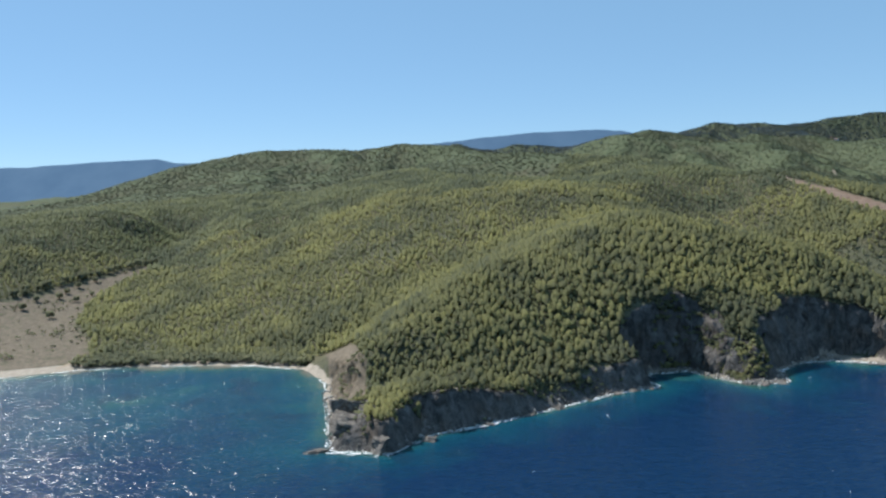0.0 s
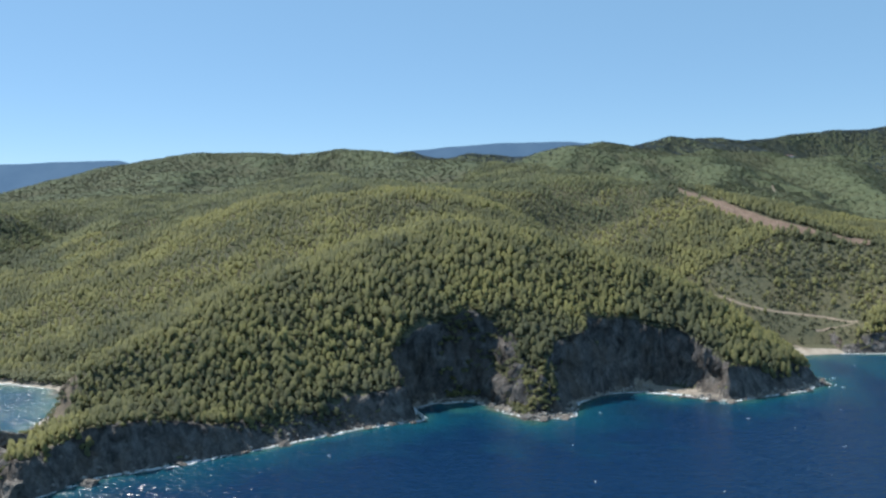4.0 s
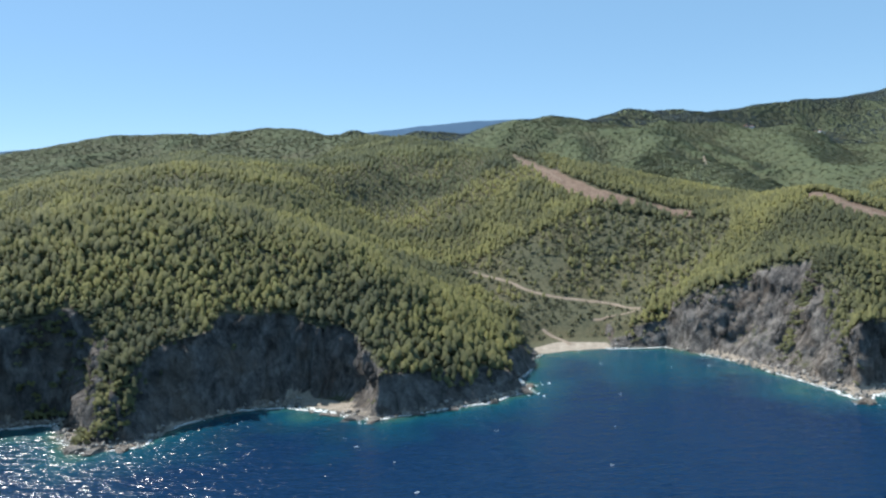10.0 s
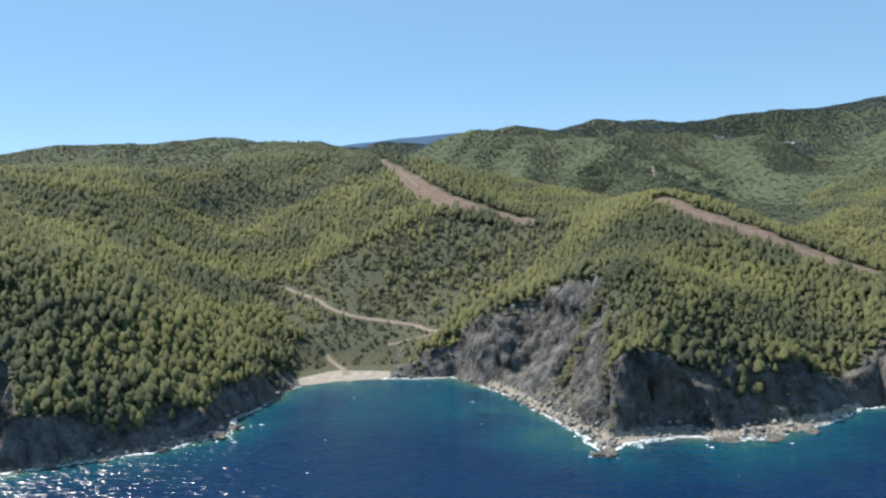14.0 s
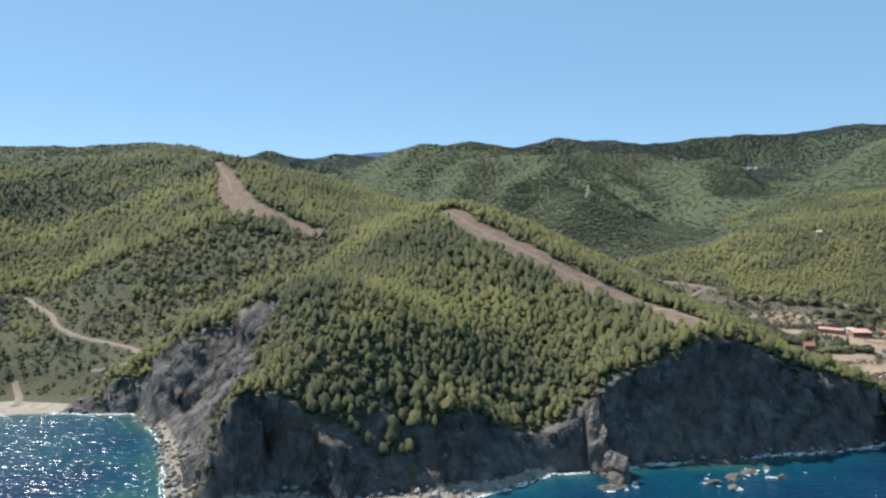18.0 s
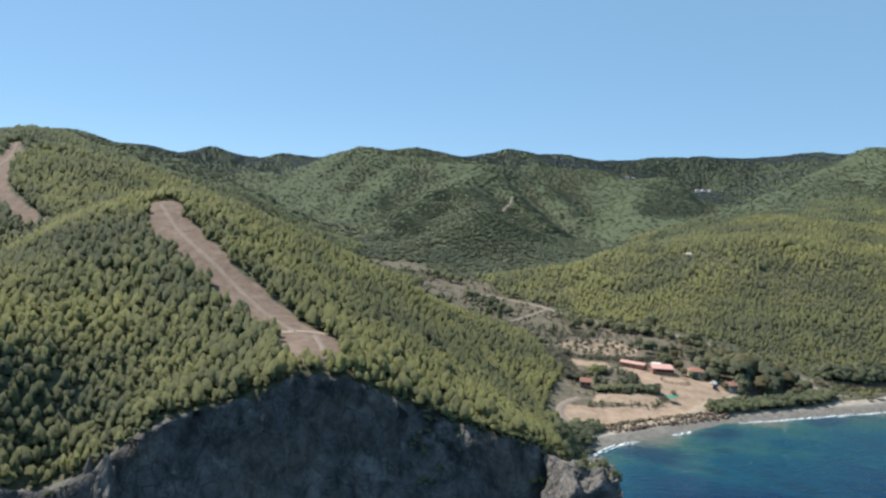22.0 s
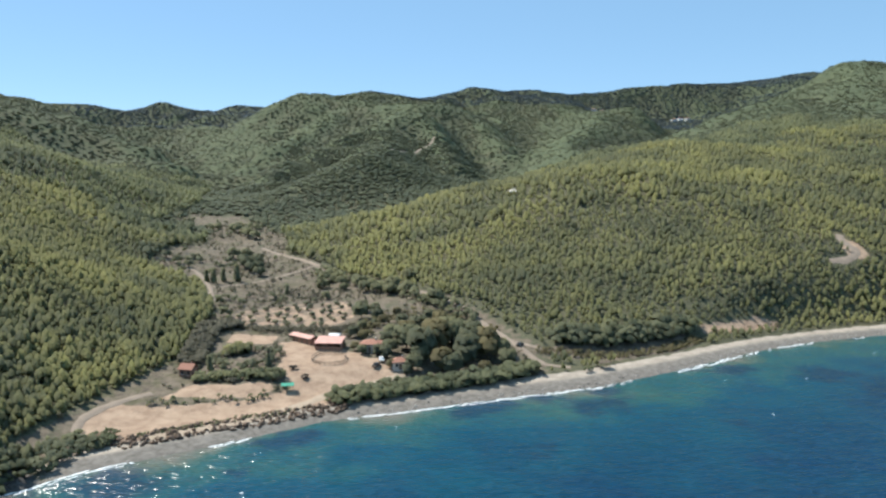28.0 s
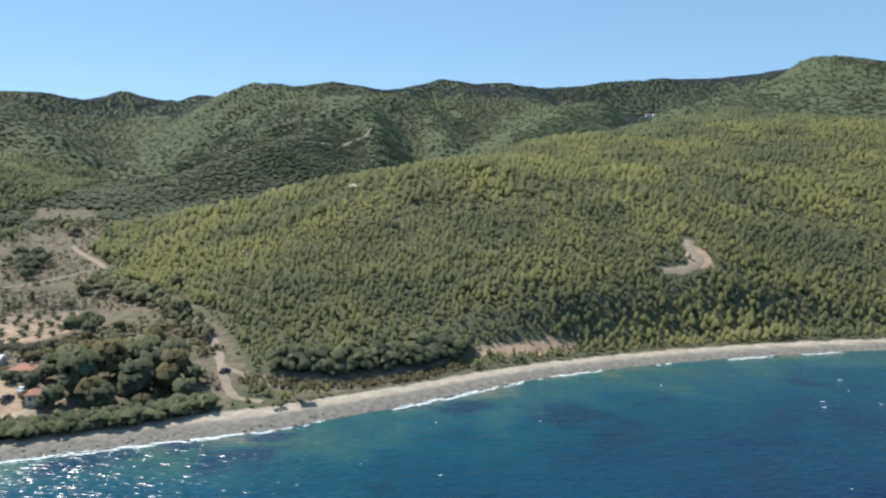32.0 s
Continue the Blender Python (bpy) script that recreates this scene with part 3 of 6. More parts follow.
FIELDS = {
    "dust": [[(916, 699), (935, 705), (958, 713), (955, 718), (942, 715), (926, 709), (917, 705)], [(700, 585), (716, 580), (742, 590), (768, 606), (790, 621), (792, 640), (778, 648), (768, 656), (752, 672), (742, 664), (746, 640), (754, 622), (744, 612), (722, 604), (704, 602)],
             [(1016, 764), (1026, 766), (1024, 790), (1018, 788)], [(716, 608), (746, 613), (749, 622), (722, 620)], [(722, 662), (740, 664), (738, 674), (722, 674)]],
    "soil": [[(605, 520), (610, 525), (619, 525), (623, 512), (625, 500), (614, 495), (609, 500), (606, 510)], [(716, 574), (730, 583), (747, 592), (766, 604), (772, 611), (752, 606), (738, 599), (724, 593), (713, 584)]],
    "dry": [[(715, 690), (758, 690), (768, 714), (758, 738), (735, 735), (714, 712)], [(722, 628), (744, 634), (741, 644), (720, 641)],
            [(838, 662), (868, 660), (893, 671), (912, 689), (905, 694), (885, 682), (850, 671)], [(-440, 500), (-297, 492), (-262, 512), (-258, 535), (-275, 578), (-310, 627), (-330, 689), (-340, 761), (-330, 886), (-352, 848), (-372, 772), (-390, 690), (-440, 600)]],
    "open": [[(690, 570), (712, 565), (770, 600), (840, 640), (845, 664), (827, 704), (812, 724), (797, 741), (778, 762), (750, 792), (733, 818), (709, 850), (700, 900), (676, 950), (645, 1000), (600, 1022), (596, 980), (640, 930), (650, 880), (640, 810), (655, 780), (690, 750), (706, 700), (710, 640), (698, 605)],
             [(-480, 500), (-297, 492), (-262, 512), (-258, 535), (-275, 578), (-310, 627), (-330, 689), (-340, 761), (-330, 886), (-352, 848), (-372, 772), (-390, 690), (-460, 600)],
             [(345, 535), (385, 540), (412, 560), (408, 580), (350, 600), (338, 570)],
             [(836, 664), (850, 658), (870, 659), (895, 670), (914, 688), (920, 698), (910, 708), (894, 698), (876, 688), (850, 680)]],
    "bank": [[(-80, 482), (-70, 440), (-62, 392), (-56, 372), (-42, 374), (-44, 398), (-49, 412), (-52, 442), (-64, 486)]],
    "cove face": [[(400, 542), (418, 545), (440, 535), (463, 524), (479, 509), (478, 495), (471, 480), (469, 462), (462, 436), (436, 480), (420, 525)]],
    "heath": [[(297, 640), (313, 670), (354, 668), (410, 690), (462, 660), (490, 640), (480, 615), (440, 575), (412, 572), (376, 575), (335, 585)]],
}


def masks(x, y, z, d, w, slope):
    cut = np.zeros(len(x))
    for line, halves in FIREBREAKS:
        for p, q, half in zip(line[:-1], line[1:], halves):
            cut = np.maximum(cut, smooth(half + 1.5, half - 1.5, line_distance(x, y, [p, q]) + 2 * vnoise(x / 7, y / 7)))
    soil, dry, dust = cut.copy(), np.zeros(len(x)), np.zeros(len(x))
    for poly in FIELDS["dust"]:
        dust = np.maximum(dust, inside_plan(x, y, poly) * 1.0)
    dust = np.maximum(dust, 0.5 * inside_plan(x, y, FIELDS["dry"][0]))
    for poly in FIELDS["soil"]:
        soil = np.maximum(soil, inside_plan(x, y, poly) * 1.0)
    for poly in FIELDS["dry"]:
        dry = np.maximum(dry, inside_plan(x, y, poly) * (1.0 if poly[0][0] > 0 else 0.62))
    dry = np.maximum(dry, 0.56 * inside_plan(x, y, FIELDS["open"][0]))
    open_ = np.zeros(len(x), bool)
    for poly in FIELDS["open"]:
        open_ |= inside_plan(x, y, poly)
    heath = np.zeros(len(x), bool)
    for poly in FIELDS["heath"]:
        heath |= inside_plan(x, y, poly)
    rock = smooth(0.95, 1.5, slope + 0.25 * vnoise(x / 8, y / 8)) * smooth(900, 700, y)
    rock = np.maximum(rock, smooth(11, 8, d) * smooth(14, 11, w))
    rock = np.maximum(rock, smooth(-30, -38, x + 4 * vnoise(x / 6, y / 6)) * smooth(378, 368, y))
    rock = np.maximum(rock, 0.62 * inside_plan(x, y, FIELDS["cove face"][0]))
    rock = np.maximum(rock, 0.8 * inside_plan(x, y, [(488, 446), (500, 458), (512, 460), (522, 456), (522, 446), (504, 444)]))
    bank = inside_plan(x, y, FIELDS["bank"][0])
    dry = np.maximum(dry, 0.8 * bank)
    rock = np.where(bank | ((x < -60) & (y > 375)), rock * 0.35, rock)
    beachy = np.maximum(smooth(11, 14, w), 0.9 * smooth(6, 3, d) * (x < -55) * (y > 370))
    beachy = np.maximum(beachy, smooth(11, 8, d) * (x > 228) * (x < 258) * (y > 440) * (z < 2.4))
    beachy = np.maximum(beachy, 0.85 * smooth(8, 5, d) * (x > 430) * (x < 565) * (y < 520) * (z < 2.2))
    beachy = np.maximum(beachy, 0.5 * smooth(8, 5, d) * (x > 100) * (x < 330) * (y < 470) * (z < 1.8))
    sand = np.maximum(beachy * np.maximum(smooth(w * 0.95, w * 0.75, d), (w < 11) * 1.0), smooth(-0.5, -3, d) * 1.0)
    wet = smooth(0.62, 0.45, d / w) * smooth(11, 14, w) * smooth(650, 700, x)
    # Cove wall: whiter limestone, with its sunlit brightness put into the colour.
    pale = inside_plan(x, y, FIELDS["cove face"][0]) * smooth(486, 464, x)
    return dict(rock=rock, wet=wet, sand=sand, soil=soil, dry=dry, dust=dust, pale=pale), open_, heath, cut


def upness(x, y):
    """How far a place stands above its surroundings."""
    return height_at(x, y) - (height_at(x + 45, y) + height_at(x - 45, y) + height_at(x, y + 45) + height_at(x, y - 45)) / 4


gx = spaced([(-5200, 160), (-900, 30), (-320, 7), (-110, 2.4), (-70, 1.5), (705, 1.5), (740, 2.4), (1120, 4), (1500, 14), (2600, 40), (5200, 160)])
gy = spaced([(200, 20), (305, 1.05), (545, 1.05), (590, 2.2), (760, 4), (1000, 9), (2000, 20), (3200, 40), (4900, 120)])
GX, GY = np.meshgrid(gx, gy)
nx_, ny_ = len(gx), len(gy)
gz, gd, gw = terrain(GX, GY)
gz = gz.reshape(GX.shape)
sy, sx = np.gradient(gz, gy, gx)
slope = np.hypot(sx, sy)
def height_at(x, y):
    """Ground height by the grid, for setting things down."""
    x, y = np.atleast_1d(np.asarray(x, float)), np.atleast_1d(np.asarray(y, float))
    i = np.clip(np.searchsorted(gx, x) - 1, 0, nx_ - 2)
    j = np.clip(np.searchsorted(gy, y) - 1, 0, ny_ - 2)
    fx, fy = (x - gx[i]) / (gx[i + 1] - gx[i]), (y - gy[j]) / (gy[j + 1] - gy[j])
    a, b = gz[j, i] * (1 - fx) + gz[j, i + 1] * fx, gz[j + 1, i] * (1 - fx) + gz[j + 1, i + 1] * fx
    return a * (1 - fy) + b * fy


def slope_at(x, y):
    i = np.clip(np.searchsorted(gx, x) - 1, 0, nx_ - 2)
    j = np.clip(np.searchsorted(gy, y) - 1, 0, ny_ - 2)
    return slope[j, i]


def shade_side(x, y):
    """How far the ground turns away from the sun: more than 0 on the shaded side."""
    i = np.clip(np.searchsorted(gx, x) - 1, 0, nx_ - 2)
    j = np.clip(np.searchsorted(gy, y) - 1, 0, ny_ - 2)
    return sx[j, i] * -math.sin(radians(SUN_LEFT)) + sy[j, i] * math.cos(radians(SUN_LEFT))


ground_masks, _, _, _ = masks(GX.ravel(), GY.ravel(), gz.ravel(), gd, gw, slope.ravel())
_far = GY.ravel() > 850
_up = np.zeros(GX.size)
_up[_far] = upness(GX.ravel()[_far], GY.ravel()[_far])
# Less grass on slopes turned from the sun: their shade goes into the colour.
ground_masks["grass"] = (smooth(900, 1200, GY.ravel()) * (0.62 + 0.2 * smooth(-1, 6, _up) - 0.15 * smooth(-0.05, 0.2, shade_side(GX.ravel(), GY.ravel()))))
# Crags: steep rock is pushed in and out.
crag = np.clip(slope - 0.7, 0, 1.2) * smooth(900, 700, GY) * smooth(2, 9, gd.reshape(GX.shape))
bed = (0.35 * GX - 0.25 * GY + 0.9 * gz) / 6.5 + 0.6 * vnoise(GX / 18, GY / 18)
joint = (0.8 * GX + 0.6 * GY) / 7.5 + 0.5 * vnoise3(GX / 12, GY / 12, gz / 12)
push = (3.6 - 1.6 * smooth(585, 598, GX)) * vnoise3(GX / 14, GY / 14, gz / 14) + 2.6 * (bed - np.floor(bed) - 0.5) + 2.8 * (joint - np.floor(joint) - 0.5) + 1.5 * vnoise3(GX / 2.6, GY / 2.6, gz / 2.6)
VX, VY = GX - push * crag * sx / (slope + 0.2), GY - push * crag * sy / (slope + 0.2)
VZ = gz + crag * (1.4 * vnoise3(GX / 5 + 7, GY / 5, gz / 5) + 0.8 * vnoise3(GX / 2.2 + 7, GY / 2.2, gz / 2.2))
idx = np.arange(nx_ * ny_).reshape(ny_, nx_)
quads = np.stack([idx[:-1, :-1], idx[:-1, 1:], idx[1:, 1:], idx[1:, :-1]], -1).reshape(-1, 4)
ground = mesh_from("ground", np.stack([VX, VY, VZ], -1).reshape(-1, 3), quads, GROUND, ground_masks)
tagged(ground, "wooded coastal hills with grey cliffs and pale beaches", "ground", kind="structure")


# ---- sea ----
wx = spaced([(-5200, 600), (-600, 40), (-340, 5), (1120, 5), (1500, 60), (5200, 600)])
wy = spaced([(-4800, 500), (-100, 60), (280, 8), (310, 4), (760, 4), (900, 60)])
WX, WY = np.meshgrid(wx, wy)
wd, ww, _ = shore_distance(WX.ravel(), WY.ravel())
reach = 21 + 30 * smooth(-40, -110, WX.ravel()) + (34 + 30 * smooth(650, 730, WX.ravel())) * smooth(9, 13, ww)
shallow = np.exp(-np.clip(-wd, 0, None) / reach)
for bx, by, spread, depth in ((395, 505, 48, 0.68), (240, 436, 20, 0.84), (128, 424, 20, 0.82), (-170, 420, 95, 0.72), (745, 560, 42, 0.7), (603, 458, 30, 0.6), (505, 430, 26, 0.82), (448, 452, 24, 0.86), (466, 424, 16, 0.85), (432, 486, 24, 0.78)):
    # Sandy floors of the bays and hollows.
    shallow = np.maximum(shallow, depth * np.exp(-((WX.ravel() - bx) ** 2 + (WY.ravel() - by) ** 2) / spread**2))
wi = np.arange(WX.size).reshape(WX.shape)
wq = np.stack([wi[:-1, :-1], wi[:-1, 1:], wi[1:, 1:], wi[1:, :-1]], -1).reshape(-1, 4)
sea = mesh_from("water", np.stack([WX, WY, np.zeros(WX.shape)], -1).reshape(-1, 3), wq, WATER, dict(shallow=shallow))
tagged(sea, "wind-ruffled deep blue sea turning turquoise near shore", "sea", kind="structure")


# ---- vegetation ----
def bipyramid(rng, sides=5):
    """A small ragged clump of foliage, about 1 across."""
    a = np.linspace(0, 2 * np.pi, sides, endpoint=False) + rng.uniform(0, 6)
    ring = np.stack([np.cos(a) * rng.uniform(0.36, 0.62, sides), np.sin(a) * rng.uniform(0.36, 0.62, sides), rng.uniform(-0.18, 0.18, sides)], -1)
    v = np.vstack([ring, [[rng.uniform(-0.15, 0.15), rng.uniform(-0.15, 0.15), rng.uniform(0.4, 0.62)], [0, 0, -0.4]]])
    k = np.arange(sides)
    f = np.vstack([np.stack([k, (k + 1) % sides, np.full(sides, sides)], -1), np.stack([(k + 1) % sides, k, np.full(sides, sides + 1)], -1)])
    return v, f


def blob(rng, sides=5):
    """A rounded ragged clump of foliage, about 1 across: two uneven rings between a top and a foot."""
    a = np.linspace(0, 2 * np.pi, sides, endpoint=False) + rng.uniform(0, 6)
    rings = []
    for turn, r, z in ((0.0, 0.52, -0.14), (np.pi / sides, 0.40, 0.26)):
        k = r * rng.uniform(0.62, 1.3, sides)
        rings.append(np.stack([np.cos(a + turn) * k, np.sin(a + turn) * k, z + rng.uniform(-0.16, 0.16, sides)], -1))
    v = np.vstack(rings + [[[rng.uniform(-0.1, 0.1), rng.uniform(-0.1, 0.1), rng.uniform(0.46, 0.56)], [0, 0, -0.42]]])
    k = np.arange(sides)
    n = (k + 1) % sides
    f = np.vstack([np.stack([k, n, k + sides], -1), np.stack([n, n + sides, k + sides], -1), np.stack([k + sides, n + sides, np.full(sides, 2 * sides)], -1), np.stack([n, k, np.full(sides, 2 * sides + 1)], -1)])
    return v, f


def crown(rng, clumps, shape="pine", sides=5):
    """A crown of clumps round a stem of height 1, as corners and triangles."""
    vs, fs, n = [], [], 0
    for k in range(clumps):
        u = (k + 0.5) / clumps
        tall = {"pine": 1.25, "cypress": 1.4}.get(shape, 0.85)
        if shape == "pine":
            if k == 0:
                zc, r, size, tall = rng.uniform(0.52, 0.58), 0.02, rng.uniform(0.46, 0.60), rng.uniform(1.35, 1.75)
            else:
                zc = rng.uniform(0.26, 0.62)
                r = rng.uniform(0.16, 0.26) * (1.15 - 0.7 * zc)
                size, tall = rng.uniform(0.32, 0.46), rng.uniform(0.95, 1.3)
            if clumps > 8 and k > 0:
                zc, size = 0.24 + 0.6 * u, (0.42 - 0.16 * u) * rng.uniform(0.85, 1.2)
                r = 0.24 * math.sqrt(max(0.05, 1 - u * u)) * rng.uniform(0.7, 1.15)
        elif shape == "bush":
            zc, r, size = 0.42, 0.0, rng.uniform(0.7, 0.95)
        elif shape == "cypress":
            zc = 0.12 + 0.8 * u
            r, size = 0.03, 0.24 * (1 - 0.5 * u) * rng.uniform(0.85, 1.15)
        else:
            zc = 0.28 + 0.5 * rng.uniform(0, 1)
            r = (0.40 if clumps < 16 else 0.46) * math.sqrt(max(0.05, 1 - ((zc - 0.5) / 0.42) ** 2)) * rng.uniform(0.5, 1.0)
            size = (0.42 if clumps < 16 else 0.25) * rng.uniform(0.75, 1.25)
        ang = k * 2.4 + rng.uniform(-0.5, 0.5)
        v, f = bipyramid(rng, sides) if shape == "bush" else blob(rng, sides)
        v = v * [size, size, size * tall] + [r * math.cos(ang), r * math.sin(ang), zc]
        vs.append(v)
        fs.append(f + n)
        n += len(v)
    return np.vstack(vs), np.vstack(fs)


def plant(name, x, y, tall, material, clumps, shape="pine", seed=1, broad=1.0, sides=5, sink=0.05, kinds=7, cling=0.5):
    """Many plants set on the ground and joined into one object; cling: how far their canopy follows the slope."""
    rng = np.random.default_rng(seed)
    z = height_at(x, y)
    i, j = np.clip(np.searchsorted(gx, x) - 1, 0, nx_ - 2), np.clip(np.searchsorted(gy, y) - 1, 0, ny_ - 2)
    lean = np.stack([-sx[j, i], -sy[j, i], np.ones(len(x))], -1)
    lean *= cling / np.linalg.norm(lean, axis=1)[:, None]
    V, F, T, N, n = [], [], [], [], 0
    which = rng.integers(0, kinds, len(x))
    turn = rng.uniform(0, 2 * np.pi, len(x))
    tint = np.clip(rng.normal(0.5, 0.22, len(x)), 0, 1)
    wide = broad * rng.uniform(0.85, 1.2, len(x))
    for k in range(kinds):
        v, f = crown(rng, clumps, shape, sides)
        s = which == k
        if not s.any():
            continue
        c, sn, h, wd_ = np.cos(turn[s])[:, None], np.sin(turn[s])[:, None], tall[s][:, None], (tall * wide)[s][:, None]
        px = (v[None, :, 0] * c - v[None, :, 1] * sn) * wd_ + x[s][:, None]
        py = (v[None, :, 0] * sn + v[None, :, 1] * c) * wd_ + y[s][:, None]
        pz = (v[None, :, 2] - sink) * h + z[s][:, None]
        V.append(np.stack([px, py, pz], -1).reshape(-1, 3))
        out = v * [1.3, 1.3, 0.9] - [0, 0, 0.25]
        out = out / (np.linalg.norm(out, axis=1)[:, None] + 1e-6) * 0.8
        nrm = np.stack([out[None, :, 0] * c - out[None, :, 1] * sn, out[None, :, 0] * sn + out[None, :, 1] * c, np.repeat(out[None, :, 2], int(s.sum()), 0)], -1) + lean[s][:, None, :]
        N.append((nrm / (np.linalg.norm(nrm, axis=2)[:, :, None] + 1e-6)).reshape(-1, 3))
        F.append((f[None] + (np.arange(s.sum()) * len(v))[:, None, None]).reshape(-1, 3) + n)
        T.append(np.repeat(tint[s], len(v)))
        n += len(v) * int(s.sum())
    return mesh_from(name, np.vstack(V), np.vstack(F), material, dict(tint=np.concatenate(T)), smooth_shade=True, normals=np.vstack(N))


def scatter(x0, x1, y0, y1, gap, seed):
    rng = np.random.default_rng(seed)
    xx, yy = np.meshgrid(np.arange(x0, x1, gap), np.arange(y0, y1, gap))
    return (xx + rng.uniform(-0.68, 0.68, xx.shape) * gap).ravel(), (yy + rng.uniform(-0.68, 0.68, yy.shape) * gap).ravel()


def wooded(x, y, seed, margin=0.5):
    """Which of these places carry wood: not on cliffs, bare strips, fields or beaches."""
    rng = np.random.default_rng(seed)
    d, w, foot = shore_distance(x, y)
    road = np.full(len(x), 1e9)
    for line, wide in ROADS.values():
        road = np.minimum(road, line_distance(x, y, line) - wide / 2)
    s = slope_at(x, y)
    m, open_, heath, cut = masks(x, y, height_at(x, y), d, w, s)
    ok = (road > 1.6) & (d > w * np.where(w < 11, np.where(x > 465, 0.95, 0.65), 0.85) + foot + margin) & (s < 1.05 + 0.35 * rng.uniform(0, 1, len(x)) + 0.7 * smooth(0.1, 0.7, fbm(x, y, 34, 2)) + 0.9 * smooth(22, 10, np.abs(x - 172)) + smooth(840, 900, x) + 0.7 * smooth(478, 486, x) * smooth(572, 562, x) * smooth(458, 464, y)) & (cut < 0.2) & (m["soil"] < 0.5) & (m["dust"] < 0.5) & (m["dry"] < 0.7) & ~open_
    thin = rng.uniform(0, 1, len(x))
    ok &= ~heath | (thin < 0.13)
    ok &= ~((x < -38) & (y < 372)) & ~inside_plan(x, y, FIELDS["cove face"][0])
    bare = fbm(x, y, 70, 3) + 0.3 * fbm(x, y, 15, 2)
    ok &= (bare < 1.6) | (thin < 0.3)
    return ok, d


def grow():
    """The woods and scrub; returns the places kept free for single trees near the cape."""
    x, y = scatter(-300, 1150, 320, 820, 2.45, 11)
    ok, d = wooded(x, y, 12)
    ex, ey = scatter(440, 730, 430, 720, 2.5, 15)
    eok, ed = wooded(ex, ey, 16)
    near = ok & (y < 420 + 0.43 * x + 190) & (d < 330)
    eok &= (ey < 420 + 0.43 * ex + 190) & (ed < 330)
    xs, ys, ds = np.append(x[near], ex[eok]), np.append(y[near], ey[eok]), np.append(d[near], ed[eok])
    rng = np.random.default_rng(13)
    tall = (3.6 + 4.2 * rng.uniform(0, 1, len(xs)) ** 1.7) * (1 + 0.15 * fbm(xs, ys, 50, 2) + 0.16 * np.clip(fbm(xs, ys, 13, 2), -1, 1.2))
    tall = tall * (1 - 0.27 * smooth(440, 480, xs))
    single = np.nonzero((xs > 470) & (xs < 700) & (ds < 46))[0]
    single = single[rng.permutation(len(single))[:270]]
    rest = np.ones(len(xs), bool)
    rest[single] = False
    tagged(plant("pine_wood", xs[rest], ys[rest], tall[rest], PINE, 2, seed=14, broad=0.80, sides=4, kinds=16), "dense young pine wood on the coastal slopes", "wood", kind="stuff")
    x, y = scatter(-60, 720, 330, 700, 3.1, 17)
    ok, d = wooded(x, y, 18)
    ok &= (d < 150)
    rng = np.random.default_rng(19)
    tagged(plant("undergrowth", x[ok], y[ok], rng.uniform(1.4, 3.4, int(ok.sum())), PINE, 1, shape="bush", seed=20, broad=1.3, sides=4), "young pines and bushes between the trees", "scrub", kind="stuff")
    x, y = scatter(-620, 1350, 500, 1380, 3.5, 21)
    ok, d = wooded(x, y, 22)

    def edge(x):
        return 1000 + 0.12 * x + 330 * smooth(60, -60, x) + 270 * smooth(120, 260, x) * smooth(600, 520, x) + 150 * smooth(850, 950, x) * smooth(1350, 1200, x) + 40 * vnoise(x / 70, x * 0)

    nose = (x > 590) & (x < 870) & (y > 900 + 0.35 * np.abs(x - 640))
    mid = ok & ~nose & ~((y < 420 + 0.43 * x + 190) & (d < 330) & (x > -300) & (x < 1150) & (y < 820)) & (y < edge(x))
    x2, y2 = x[mid], y[mid]
    rng = np.random.default_rng(23)
    tall2 = (3.6 + 4.2 * rng.uniform(0, 1, len(x2)) ** 1.6) * (1 + 0.3 * np.clip(fbm(x2, y2, 18, 2), -0.9, 1.2))
    # Past this line the pines take the haze-greyed leaf colour.
    back = y2 > 820 + 0.1 * x2 + 160 * smooth(780, 900, x2) + 110 * fbm(x2, y2, 90, 3)
    tagged(plant("pine_wood", x2[~back], y2[~back], tall2[~back], PINE, 1, seed=24, broad=0.9, sides=4, kinds=16), "pine wood covering the hills behind the coast", "wood", kind="stuff")
    tagged(plant("hill_wood", x2[back], y2[back], tall2[back], HAZED_HILL_PINE, 1, seed=25, cling=1.1, broad=0.92, sides=3, kinds=16), "pine wood on the inland slopes, greyed by painted haze", "wood", kind="stuff")
    x, y = scatter(-1500, 2400, 900, 3200, 7.4, 31)
    nose = (x > 590) & (x < 870) & (y > 900 + 0.35 * np.abs(x - 640))
    far = ((y >= edge(x)) | nose) & (y > 900) & (np.abs(x - 350) < 500 + 0.62 * y)
    ok, d = wooded(x[far], y[far], 32)
    rng = np.random.default_rng(33)
    x3, y3 = x[far][ok], y[far][ok]
    # Cover thickens on slopes away from the sun, standing in for their shade.
    full = rng.uniform(0, 1, len(x3)) < 0.6 + 0.3 * (y3 > 2250) + 0.3 * ((y3 < 1650) & (x3 > 590) & (x3 < 870)) + 0.4 * smooth(-0.05, 0.22, shade_side(x3, y3)) - 0.22 * smooth(-2, 6, upness(x3, y3)) + 0.12 * fbm(x3, y3, 120, 3)
    x3, y3 = x3[full], y3[full]
    tall3 = rng.uniform(2.8, 5.6, len(x3)) * (1 + 0.1 * smooth(1500, 3000, y3))
